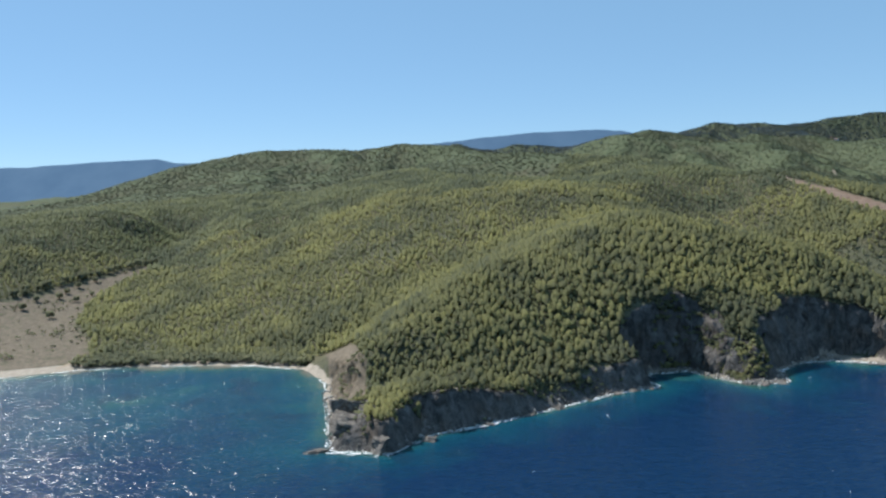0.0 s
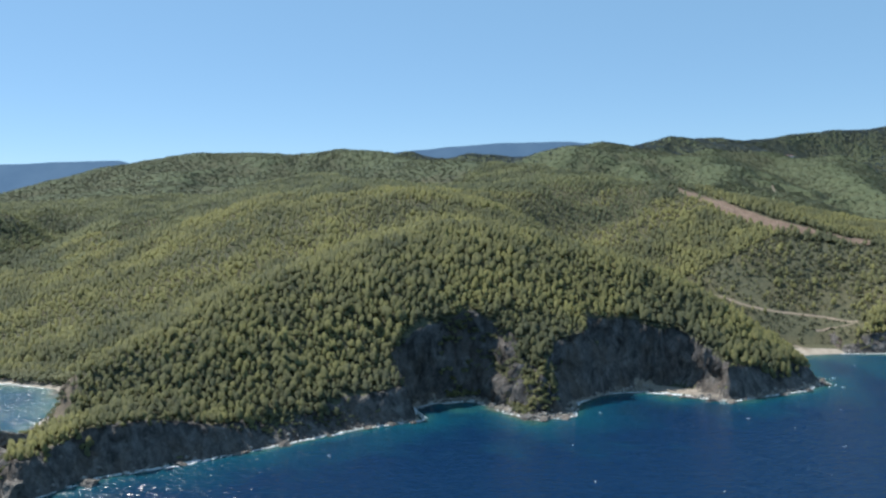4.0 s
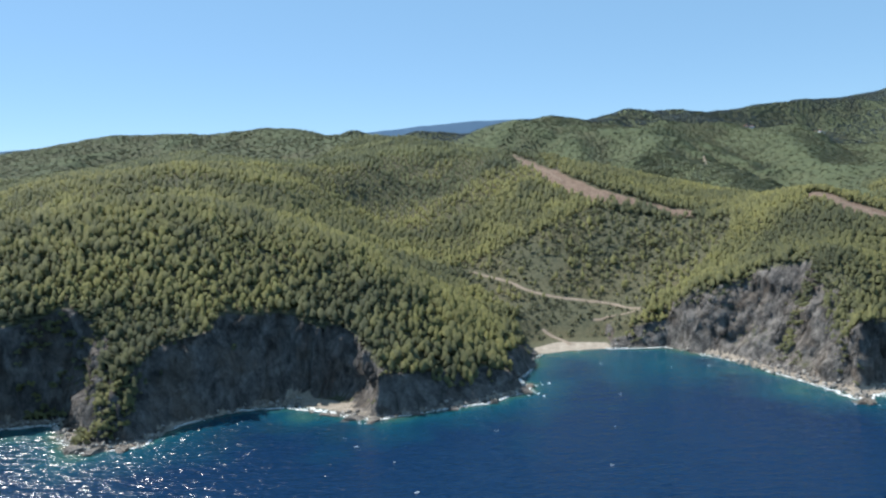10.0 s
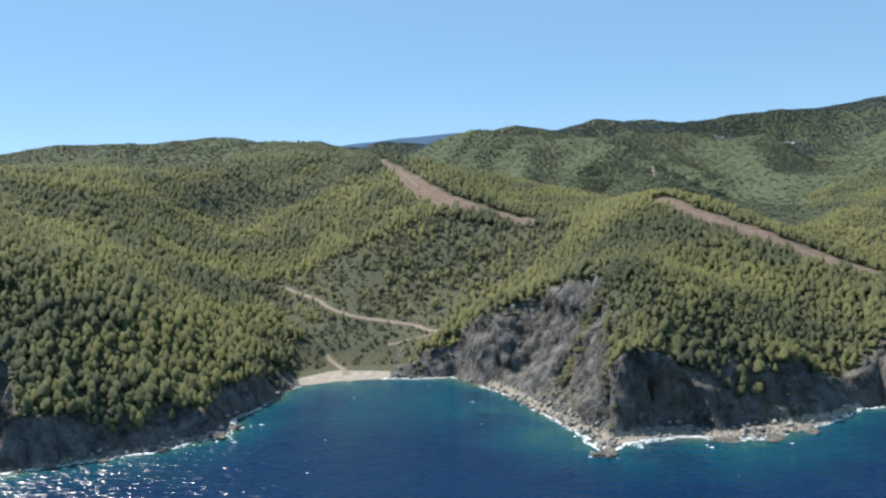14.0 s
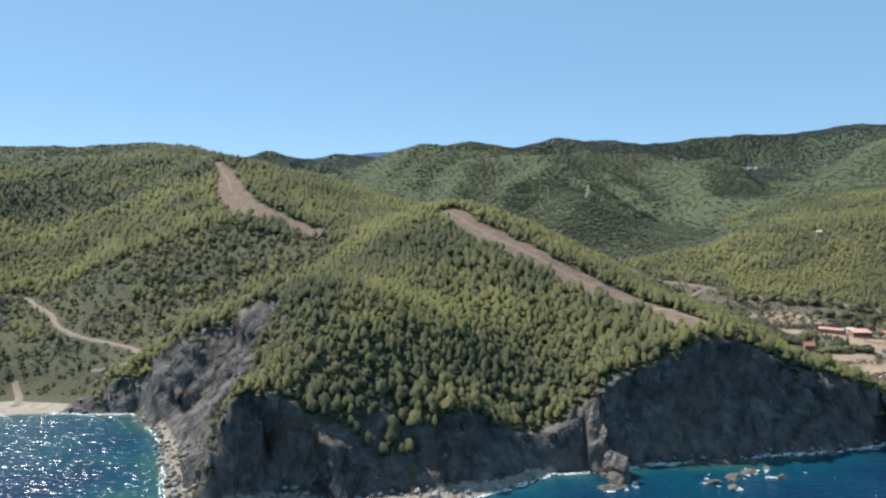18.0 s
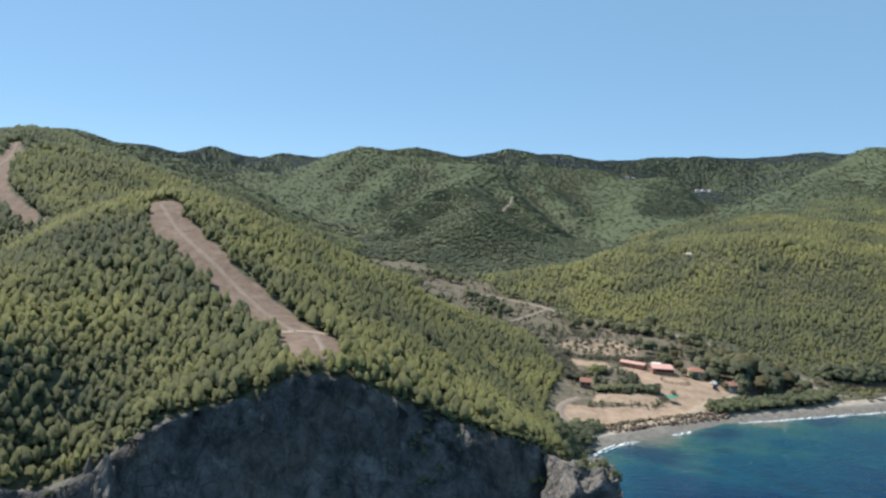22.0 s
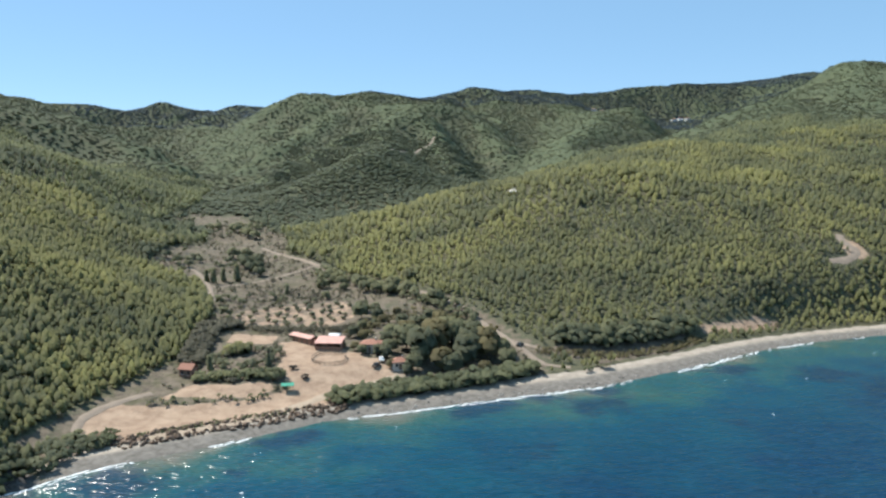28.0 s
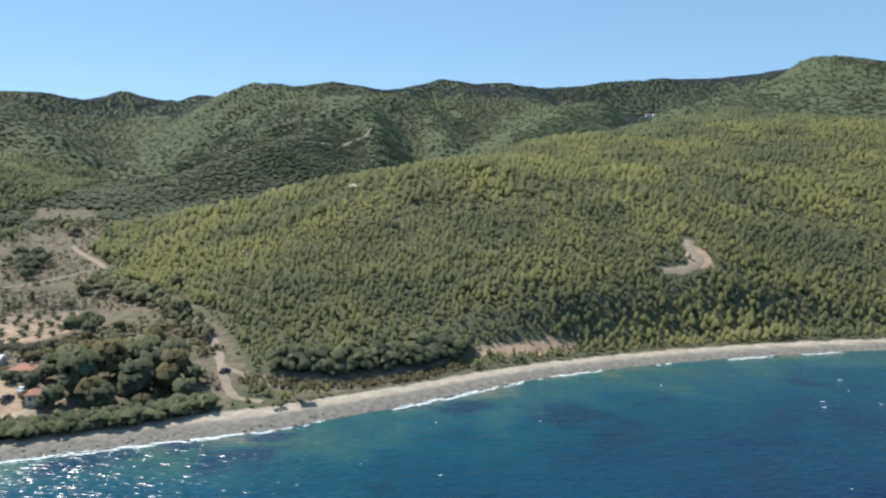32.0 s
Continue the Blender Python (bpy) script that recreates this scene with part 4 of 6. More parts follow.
    # The farthest woods take the haze-blued leaf colour.
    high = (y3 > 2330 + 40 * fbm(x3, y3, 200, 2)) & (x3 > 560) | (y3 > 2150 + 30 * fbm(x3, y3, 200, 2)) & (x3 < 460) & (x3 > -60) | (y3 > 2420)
    tagged(plant("far_wood", x3[~high], y3[~high], 0.44 * tall3[~high], HAZED_FAR_PINE, 1, seed=34, broad=3.7, cling=1.9, shape="bush", sides=4), "distant scrub and pine on the hills, greyed by painted haze", "wood", kind="stuff")
    tagged(plant("ridge_wood", x3[high], y3[high], 0.58 * tall3[high], HAZED_RIDGE_PINE, 1, seed=35, broad=3.6, cling=1.9, shape="bush", sides=4), "pine forest on the high ridge, blued by painted haze", "wood", kind="stuff")
    x, y = scatter(585, 900, 900, 1560, 4.8, 36)
    ok, d = wooded(x, y, 37)
    rng = np.random.default_rng(38)
    # Denser on the side away from the sun, which paints in its shade.
    ok &= (y > 915 + 0.35 * np.abs(x - 640)) & (x < 870) & (rng.uniform(0, 1, len(x)) < 0.55 + 0.6 * smooth(-0.1, 0.25, shade_side(x, y)) - 0.25 * smooth(1300, 1560, y))
    tagged(plant("middle_hill_wood", x[ok], y[ok], rng.uniform(2.4, 4.4, int(ok.sum())), HAZED_FAR_PINE, 1, seed=39, broad=1.9, cling=1.6, shape="bush", sides=4), "dark scrubby wood on the hill behind the valley", "wood", kind="stuff")
    # Scrub: heath behind the cove, ledges on the cliffs, the farm valley.
    x, y = scatter(280, 590, 490, 700, 2.3, 41)
    rng = np.random.default_rng(42)
    keep = np.zeros(len(x), bool)
    for poly in FIELDS["heath"] + [FIELDS["open"][2]]:
        keep |= inside_plan(x, y, poly)
    keep &= rng.uniform(0, 1, len(x)) < np.clip(0.5 + 0.6 * fbm(x, y, 30, 3), 0.12, 0.95) * (height_at(x, y) > 2.2)
    for line, wide in ROADS.values():
        keep &= line_distance(x, y, line) > wide / 2 + 1.2
    x4, y4 = x[keep], y[keep]
    tagged(plant("heath_scrub", x4, y4, 0.9 + 2.2 * rng.uniform(0, 1, len(x4)) ** 1.5, OLIVE, 4, shape="round", seed=43, broad=1.2), "scattered evergreen bushes on a heath slope", "scrub", kind="stuff")
    x, y = scatter(-90, 700, 320, 560, 2.4, 51)
    s, (d, w, foot) = slope_at(x, y), shore_distance(x, y)
    rng = np.random.default_rng(52)
    keep = (s > 0.6) & (d > foot + 2.0) & (d < 40) & (fbm(x + 0.6 * y, y, 22, 3) > 0.08 + 0.13 * s) & (s < 2.6) & (rng.uniform(0, 1, len(x)) < 0.75)
    x5, y5 = x[keep], y[keep]
    tagged(plant("cliff_scrub", x5, y5, rng.uniform(1.2, 3.0, len(x5)), BUSH, 4, shape="round", seed=53, broad=1.1, sink=0.15), "bushes clinging to ledges of the cliffs", "scrub", kind="stuff")
    x, y = scatter(480, 700, 440, 505, 2.0, 55)
    s, (d, w, foot) = slope_at(x, y), shore_distance(x, y)
    rng = np.random.default_rng(56)
    keep = (s > 0.5) & (d > foot + 3) & (d < 26) & (fbm(x, y, 12, 3) > 0.1) & (rng.uniform(0, 1, len(x)) < 0.3)
    tagged(plant("ledge_bushes", x[keep], y[keep], rng.uniform(0.9, 2.2, int(keep.sum())), BUSH, 4, shape="round", seed=57, broad=1.2, sink=0.2), "small bushes rooted in cracks of the cape cliffs", "scrub", kind="stuff")
    x, y = scatter(640, 850, 565, 965, 2.9, 61)
    d, w, foot = shore_distance(x, y)
    m, open_, _, cut = masks(x, y, height_at(x, y), d, w, slope_at(x, y))
    rng = np.random.default_rng(62)
    keep = inside_plan(x, y, FIELDS["open"][0]) & (m["soil"] < 0.5) & (m["dust"] < 0.5) & (m["dry"] < 0.9) & (d > w * 0.9) & (rng.uniform(0, 1, len(x)) < np.clip(0.32 + 0.55 * fbm(x, y, 22, 3), 0.04, 0.9))
    for line, wide in ROADS.values():
        keep &= line_distance(x, y, line) > wide / 2 + 0.8
    x6, y6 = x[keep], y[keep]
    tagged(plant("valley_scrub", x6, y6, rng.uniform(0.8, 2.4, len(x6)), GREY_LEAF, 4, shape="round", seed=63, broad=1.3), "grey-green scrub on the valley floor", "scrub", kind="stuff")
    x, y = scatter(596, 815, 690, 1022, 4.6, 66)
    rng = np.random.default_rng(67)
    keep = inside_plan(x, y, FIELDS["open"][0]) & ~inside_plan(x, y, FIELDS["dry"][0]) & (rng.uniform(0, 1, len(x)) < np.clip(0.02 + 0.4 * fbm(x, y, 45, 3) + 0.2 * smooth(880, 980, y), 0.01, 0.6))
    for line, wide in ROADS.values():
        keep &= line_distance(x, y, line) > wide / 2 + 2
    tagged(plant("valley_thicket", x[keep], y[keep], rng.uniform(2.0, 5.5, int(keep.sum())), BROADLEAF, 6, shape="round", seed=68, broad=1.0), "thickets and small trees up the valley", "scrub", kind="stuff")
    x, y = scatter(-480, -255, 500, 890, 4.2, 71)
    rng = np.random.default_rng(72)
    keep = inside_plan(x, y, FIELDS["open"][1]) & (height_at(x, y) > 2.5) & (rng.uniform(0, 1, len(x)) < np.clip(0.12 + 0.4 * fbm(x, y, 40, 3), 0.02, 0.6))
    tagged(plant("bay_scrub", x[keep], y[keep], rng.uniform(1.2, 3.6, int(keep.sum())), BUSH, 4, shape="round", seed=73, broad=1.2), "green bushes on the dry valley floor behind the bay", "scrub", kind="stuff")
    return [(float(xs[k]), float(ys[k]), float(tall[k])) for k in single]


SINGLES = grow()


# ---- parts and things ----
def part(name, bm, material, parent, label=""):
    """Links a bmesh as one mesh under a thing or a part."""
    me = bpy.data.meshes.new(name)
    bm.to_mesh(me)
    bm.free()
    me.materials.append(material)
    ob = new(name, me)
    ob.parent = parent
    if label:
        ob["label"] = label
    return ob


def thing(name, label, category, x, y, z=None, turn=0.0, group="", kind=""):
    ob = new(name)
    z = float(height_at(x, y)[0]) if z is None else z
    ob.matrix_basis = pose(x, y, z, 0, 0, turn)
    return tagged(ob, label, category, group, kind)


def box(bm, x0, x1, y0, y1, z0, z1):
    m = Matrix.LocRotScale(((x0 + x1) / 2, (y0 + y1) / 2, (z0 + z1) / 2), None, (x1 - x0, y1 - y0, z1 - z0))
    bmesh.ops.create_cube(bm, size=1, matrix=m)
    return bm


def boxed(*dims):
    return box(bmesh.new(), *dims)


def stick(bm, p, q, r0, r1, sides=6):
    """A tapered round bar from p to q."""
    p, q = Vector(p), Vector(q)
    m = Matrix.Translation((p + q) / 2) @ (q - p).to_track_quat("Z", "Y").to_matrix().to_4x4()
    bmesh.ops.create_cone(bm, cap_ends=True, segments=sides, radius1=r0, radius2=r1, depth=(q - p).length, matrix=m)
    return bm


def foliage_part(name, v, f, material, parent, tint=0.5):
    out = (v - [0, 0, 0.25 * v[:, 2].max()]) / v.max(0)
    out = out / (np.linalg.norm(out, axis=1)[:, None] + 1e-6) * 0.8 + [0, 0, 0.45]
    out /= np.linalg.norm(out, axis=1)[:, None] + 1e-6
    ob = mesh_from(name, v, f, material, dict(tint=np.full(len(v), tint)), smooth_shade=True, normals=out)
    ob.parent = parent
    return ob


def tree(name, label, shape, tall, spread, material, clumps, seed, group="", sides=5):
    """One tree: trunk, limbs and a crown of clumps. Built at the origin."""
    rng = np.random.default_rng(seed)
    root = tagged(new(name), label, "tree", group)
    lean = rng.uniform(-0.04, 0.04, 2) * tall
    part("trunk", stick(bmesh.new(), (0, 0, -0.6), (lean[0], lean[1], tall * 0.72), 0.024 * tall, 0.008 * tall, 7), BARK, root)
    for k in range(3):
        a, h = k * 2.1 + rng.uniform(0, 1), tall * (0.3 + 0.14 * k)
        reach = spread * 0.3
        part("limb", stick(bmesh.new(), (lean[0] * h / tall, lean[1] * h / tall, h), (reach * math.cos(a), reach * math.sin(a), h + 0.12 * tall), 0.011 * tall, 0.004 * tall, 5), BARK, root)
    v, f = crown(rng, clumps, shape, sides)
    foliage_part("crown", v * [spread, spread, tall], f, material, root, rng.uniform(0.3, 0.7))
    return root


def repeat(master, places, first=True):
    """Sets the master at the first place and copies of it at the others: x, y, size."""
    for k, (x, y, size) in enumerate(places):
        m = Matrix.LocRotScale((x, y, float(height_at(x, y)[0]) - 0.1), Euler((0, 0, (x * 7.3 + y * 3.1) % 6.28)), (size, size, size))
        if k == 0:
            master.matrix_basis = m
        else:
            one = master.copy()
            scene.collection.objects.link(one)
            for c in master.children:
                cc = c.copy()
                scene.collection.objects.link(cc)
                cc.parent = one
            one.matrix_basis = m


# Single pines along the cape's cliff tops.
for k in range(5):
    master = tree("pine_tree", "young Aleppo pine with a pale green ragged crown", "pine", 6.0, 6.0, PINE, 13, 100 + k, "pines on the cape")
    repeat(master, [(x, y, h / 6.0) for x, y, h in SINGLES[k::5]])


# ---- rocks ----
_s = Mat("shore_rock", 0.9, 0.2)
_col, _hh = rock_colour(_s)
_s.color(_s.mix(0.5, _col, _s.mix(_s.ramp(_s.noise(0.5, 6, 0.7), 0.35, 0.65), (0.075, 0.067, 0.06), (0.38, 0.335, 0.285))))
_s.bump(_hh, 1.0, 0.8)
SHORE_ROCK = _s.m


def rock_mesh(name, size, seed, sub=3, rough=0.35, flat_base=True):
    """A broken block of limestone about size (x, y, z) metres, standing on its base."""
    bm = bmesh.new()
    bmesh.ops.create_icosphere(bm, subdivisions=sub, radius=1)
    off = Vector((seed * 13.7, seed * 5.1, seed * 9.3))
    rnd = random.Random(seed)
    planes = [(Vector((rnd.gauss(0, 1), rnd.gauss(0, 1), rnd.gauss(0, 0.8))).normalized(), rnd.uniform(0.55, 0.95)) for _ in range(13)]
    for v in bm.verts:
        p = v.co.copy()
        cut = min(dist / max(0.05, p.dot(nrm)) for nrm, dist in planes)
        n = noise.fractal(p * 1.6 + off, 1.0, 2.0, 5) * rough + noise.cell(p * 2.6 + off) * rough * 0.25 - abs(noise.noise(p * 3.1 + off)) * rough * 0.7
        q = p * (min(cut, 1.35) + 0.7 * n)
        if p.z < 0:
            full = min(2.2, 1 / math.sqrt(max(0.05, 1 - p.z * p.z)))
            q.x, q.y = q.x * full, q.y * full
        v.co = Vector((q.x * size[0] / 2, q.y * size[1] / 2, (q.z * 0.5 + 0.42) * size[2]))
    me = bpy.data.meshes.new(name)
    bm.to_mesh(me)
    bm.free()
    me.materials.append(SHORE_ROCK)
    return me


def sea_rock(x, y, size, seed, label="weathered grey rock awash beside the cliff foot", z=-0.6, sub=3, name="sea_rock", turn=0.0, rough=0.22):
    ob = new(name, rock_mesh(name, size, seed, sub, rough))
    ob.matrix_basis = pose(x, y, z, 0, 0, turn)
    return tagged(ob, label, "rock", "rocks along the shore")


sea_rock(686.5, 492.5, (15.5, 20, 21), 31, "tall grey rock pillar standing off the cape", -1.0, 5, "rock_pillar", 20, 0.26)
sea_rock(680, 489, (9.5, 15, 15.5), 34, "pale angular buttress beside the rock pillar", -1.0, 5, "rock_pillar", -10, 0.26)
sea_rock(692, 494.5, (11.5, 14, 15.5), 37, "dark angular block behind the rock pillar", -1.0, 5, "rock_pillar", 45, 0.22)
sea_rock(-30, 322, (12, 13, 11), 5, "dark square block of rock at the headland tip", -1.0, 4, "headland_rock", 10)
sea_rock(-47, 338, (21, 22, 15), 8, "pale broken rock at the headland tip", -1.0, 5, "headland_rock", -15)
sea_rock(-50, 352, (16, 14, 19), 18, "square ledge of pale rock above the headland tip", -1.0, 5, "headland_rock", 10)
sea_rock(-40, 326, (10, 9, 6), 12, "pale broken rock at the headland tip", -1.0, 4, "headland_rock", 35)
sea_rock(-58, 321, (12, 6, 2.4), 9)
sea_rock(-10, 331, (9, 6, 3), 11)
for k, (x, y, size, turn) in enumerate([(578, 456, (9, 7, 2.2), 30), (581, 461, (8, 8, 4), 60), (580, 465, (5, 9, 9), 20), (577, 469, (4.5, 8, 14), 35), (576, 474, (4, 8, 17), 15), (572, 476, (5, 7, 13), 70), (570, 478, (4, 6, 15), 10)]):
    sea_rock(x, y, (1.25 * size[0], size[1], size[2] * (1.25 if size[2] > 8 else 0.8)), 140 + k, "jagged pale shard of rock below the cape", -1.0, 4, "rock_shard", turn)
for k, (x, y, size, turn) in enumerate([(607, 459, (6, 3, 1.5), 20), (614, 463, (8, 4, 1.7), 50), (620, 467, (6, 4, 1.5), 10), (627, 470, (5, 3, 1.4), 80), (628, 463, (5, 3, 1.5), 30), (611, 455, (5, 3, 1.4), 60)]):
    sea_rock(x, y, size, 160 + k, "low dark reef rock washed by surf", -0.5, 3, "reef_rock", turn)
for k, (x, y, sx_, sy_, sz_) in enumerate([(99, 399, 5, 4, 2.6), (88, 394, 4, 4, 2.2), (107, 405, 6, 4, 2.4), (72, 384, 4, 3, 2), (160, 404, 9, 6, 3), (170, 403, 10, 6, 3.2), (180, 407, 8, 5, 2.6), (247, 434, 12, 6, 2.0), (258, 428, 12, 7, 2.4), (268, 426, 9, 5, 2.2), (238, 437, 7, 3, 1.4),
                                           (285, 434, 6, 4, 2.2), (300, 438, 7, 4, 2.4), (318, 446, 7, 5, 2.6), (334, 457, 8, 6, 3), (337, 470, 6, 5, 2.4), (455, 423, 10, 5, 2.2), (463, 421, 9, 6, 2.6), (446, 422, 7, 4, 1.6), (500, 429, 12, 5, 1.8), (520, 434, 12, 5, 1.8), (537, 441, 10, 5, 1.6),
                                           (592, 470, 5, 4, 2), (618, 468, 6, 4, 1.8), (628, 461, 7, 4, 1.6), (641, 470, 5, 3, 1.4), (655, 476, 6, 4, 1.8), (696, 490, 9, 8, 4), (700, 532, 6, 5, 2.4), (704, 545, 5, 4, 1.8), (20, 347, 6, 4, 2.2), (40, 362, 7, 4, 2.6), (56, 370, 6, 5, 2.8)]):
    (d0, dx_, dy_), _, _ = shore_distance(np.array([x, x + 0.5, x]), np.array([y, y, y + 0.5]))
    shift = (-1.5 - d0) * 0.8
    x, y = x + (dx_ - d0) * 2 * shift, y + (dy_ - d0) * 2 * shift
    sea_rock(x, y, (sx_, sy_, 0.8 * sz_), 20 + k, turn=(k * 47) % 180, sub=3)


def boulders(name, spots, lo, hi, material, seed, label):
    """Loose boulders past counting, set on the ground and joined."""
    rng = np.random.default_rng(seed)
    V, F, T, n = [], [], [], 0
    z = height_at(spots[:, 0], spots[:, 1])
    for (x, y), zz in zip(spots, z):
        v, f = bipyramid(rng, 6)
        s = lo + (hi - lo) * rng.uniform(0, 1) ** 2.2
        v = v * [s * rng.uniform(0.9, 1.5), s * rng.uniform(0.9, 1.5), s * rng.uniform(0.7, 1.1)] + [x, y, max(zz, -0.2) + 0.15 * s]
        V.append(v)
        F.append(f + n)
        n += len(v)
    ob = mesh_from(name, np.vstack(V), np.vstack(F), material)
    return tagged(ob, label, "boulders", kind="stuff")


_c = Mat("pale_boulders", 0.9, 0.2)
_c.color(_c.mix(_c.t.nodes.new("ShaderNodeNewGeometry").outputs["Random Per Island"], (0.14, 0.13, 0.118), (0.42, 0.395, 0.36)))
_c.bump(_c.noise(2.0, 4), 0.6, 0.3)
PALE = _c.m
_e = Mat("earth_clods", 0.95, 0.1)
_e.color(_e.mix(_e.t.nodes.new("ShaderNodeNewGeometry").outputs["Random Per Island"], (0.085, 0.062, 0.047), (0.22, 0.16, 0.118)))
_e.bump(_e.noise(2.0, 4), 0.6, 0.3)
EARTH = _e.m


def shore_spots(x0, x1, y0, y1, gap, seed, reach_in, reach_out, share):
    x, y = scatter(x0, x1, y0, y1, gap, seed)
    d, w, foot = shore_distance(x, y)
    rng = np.random.default_rng(seed)
    keep = (height_at(x, y) < 2.4) & ~((x > 236) & (x < 257) & (y > 443)) & (d < foot + reach_in) & (d > -reach_out) & (w < 13) & (rng.uniform(0, 1, len(x)) < share * (0.5 + 0.5 * smooth(2, 6, foot)))
    return np.stack([x[keep], y[keep]], -1)


boulders("shore_boulders", shore_spots(-70, 700, 310, 545, 1.7, 71, 2.5, 1.6, 0.85), 0.5, 2.3, PALE, 72, "pale fallen boulders along the cliff foot")
bx, by = scatter(710, 776, 570, 616, 1.15, 73)
bk = line_distance(bx, by, [(718, 579), (729, 586), (742, 593), (755, 600), (769, 608)]) < 4.6
boulders("earth_bank", np.stack([bx[bk], by[bk]], -1), 0.5, 1.9, EARTH, 74, "dark brown crumbling earth bank above the shore")
bx, by = scatter(700, 1100, 545, 745, 1.9, 75)
bd, bw, _ = shore_distance(bx, by)
bk = (bd > 0.5) & (bd < 4.5) & (bw > 9) & (bx > 775)
boulders("beach_pebbles", np.stack([bx[bk], by[bk]], -1), 0.25, 0.9, PALE, 76, "grey cobbles along the water's edge")


# ---- surf ----
def surf():
    """Broken white water along the shore, in ragged patches."""
    rng = np.random.default_rng(81)
    V, F, n = [], [], 0
    for (x0, y0, w0, f0), (x1, y1, w1, f1) in zip(SHORE[:-1], SHORE[1:]):
        length = math.hypot(x1 - x0, y1 - y0)
        if length > 420 or x1 < -420 or x0 > 1200:
            continue
        tx, ty = (x1 - x0) / length, (y1 - y0) / length
        ox, oy = ty, -tx
        rough = (1.0 if w0 < 11 else 0.5) if x0 > -60 else 0.25
        if 400 < x0 < 458:
            rough = 0.35
        k = 0.0
        while k < length:
            swell = vnoise(np.array((x0 + tx * k) / 17.0), np.array((y0 + ty * k) / 17.0))
            if swell + rng.uniform(-0.25, 0.25) > (-0.45 if rough == 1.0 else -0.1):
                for _ in range(2):
                    cx, cy = x0 + tx * k, y0 + ty * k
                    out = rng.uniform(-0.3, 1.0 + rough) * (1.0 + rough * max(0, float(swell)))
                    a, b = rng.uniform(0.7, 2.2), rng.uniform(0.10, 0.42) * (0.45 + 0.55 * rough) * (0.7 + rough * max(0, float(swell) + 0.3))
                    sides = 7
                    ring = []
                    for q in range(sides):
                        ang = 2 * math.pi * q / sides
                        u, v_ = a * math.cos(ang) * rng.uniform(0.6, 1.2), b * math.sin(ang) * rng.uniform(0.6, 1.2)
                        ring.append((cx + ox * (out + v_) + tx * u, cy + oy * (out + v_) + ty * u, 0.06 + 0.02 * rng.uniform()))
                    V += [(cx + ox * out, cy + oy * out, 0.2)] + ring
                    F += [(n, n + 1 + q, n + 1 + (q + 1) % sides) for q in range(sides)]
                    n += sides + 1
            k += 1.5
    for cx, cy, spread in [(607, 459, 4), (614, 463, 6), (620, 466, 5), (627, 469, 5), (628, 463, 4), (611, 455, 4), (578, 455, 5), (583, 458, 4), (700, 489, 5), (462, 427, 5), (474, 433, 5), (498, 434, 6), (520, 436, 7), (262, 428, 6), (-42, 318, 7), (-28, 314, 6), (335, 458, 6), (338, 472, 5)]:
        for _ in range(6):
            ax, ay, size = cx + rng.normal(0, spread * 0.5), cy + rng.normal(0, spread * 0.35), rng.uniform(0.3, 1.1)
            V.append((ax, ay, 0.22))
            for q in range(7):
                ang = 2 * math.pi * q / 7
                V.append((ax + size * math.cos(ang) * rng.uniform(0.5, 1.3), ay + 0.45 * size * math.sin(ang) * rng.uniform(0.5, 1.3), 0.06))
            F += [(n, n + 1 + q, n + 1 + (q + 1) % 7) for q in range(7)]
            n += 8
    ob = mesh_from("surf", np.array(V), np.array(F), FOAM)
    tagged(ob, "white surf breaking along rocks and beaches", "surf", kind="stuff")
    V, F, n = [], [], 0
    for _ in range(520):
        x, y = rng.uniform(-350, 1150), rng.uniform(180, 700)
        d, _, _ = shore_distance(np.array([x]), np.array([y]))
        if d[0] > -12:
            continue
        a, b, ang0 = rng.uniform(0.2, 0.9) ** 2 * 1.7, rng.uniform(0.06, 0.24), rng.uniform(-0.4, 0.4)
        V.append((x, y, 0.12))
        for q in range(6):
            ang = math.pi * q / 3
            u, v_ = a * math.cos(ang) * rng.uniform(0.6, 1.2), b * math.sin(ang) * rng.uniform(0.6, 1.2)
            V.append((x + u * math.cos(ang0) - v_ * math.sin(ang0), y + u * math.sin(ang0) + v_ * math.cos(ang0), 0.05))
            F.append((n, n + 1 + q, n + 1 + (q + 1) % 6))
        n += 7
    ob = mesh_from("whitecaps", np.array(V), np.array(F), FOAM)
    tagged(ob, "small whitecaps scattered over the open sea", "whitecaps", kind="stuff")


surf()

# ---- roads ----
TRACK = plain("track_dust", (0.25, 0.20, 0.155), 0.95, 0.3, 0.35)


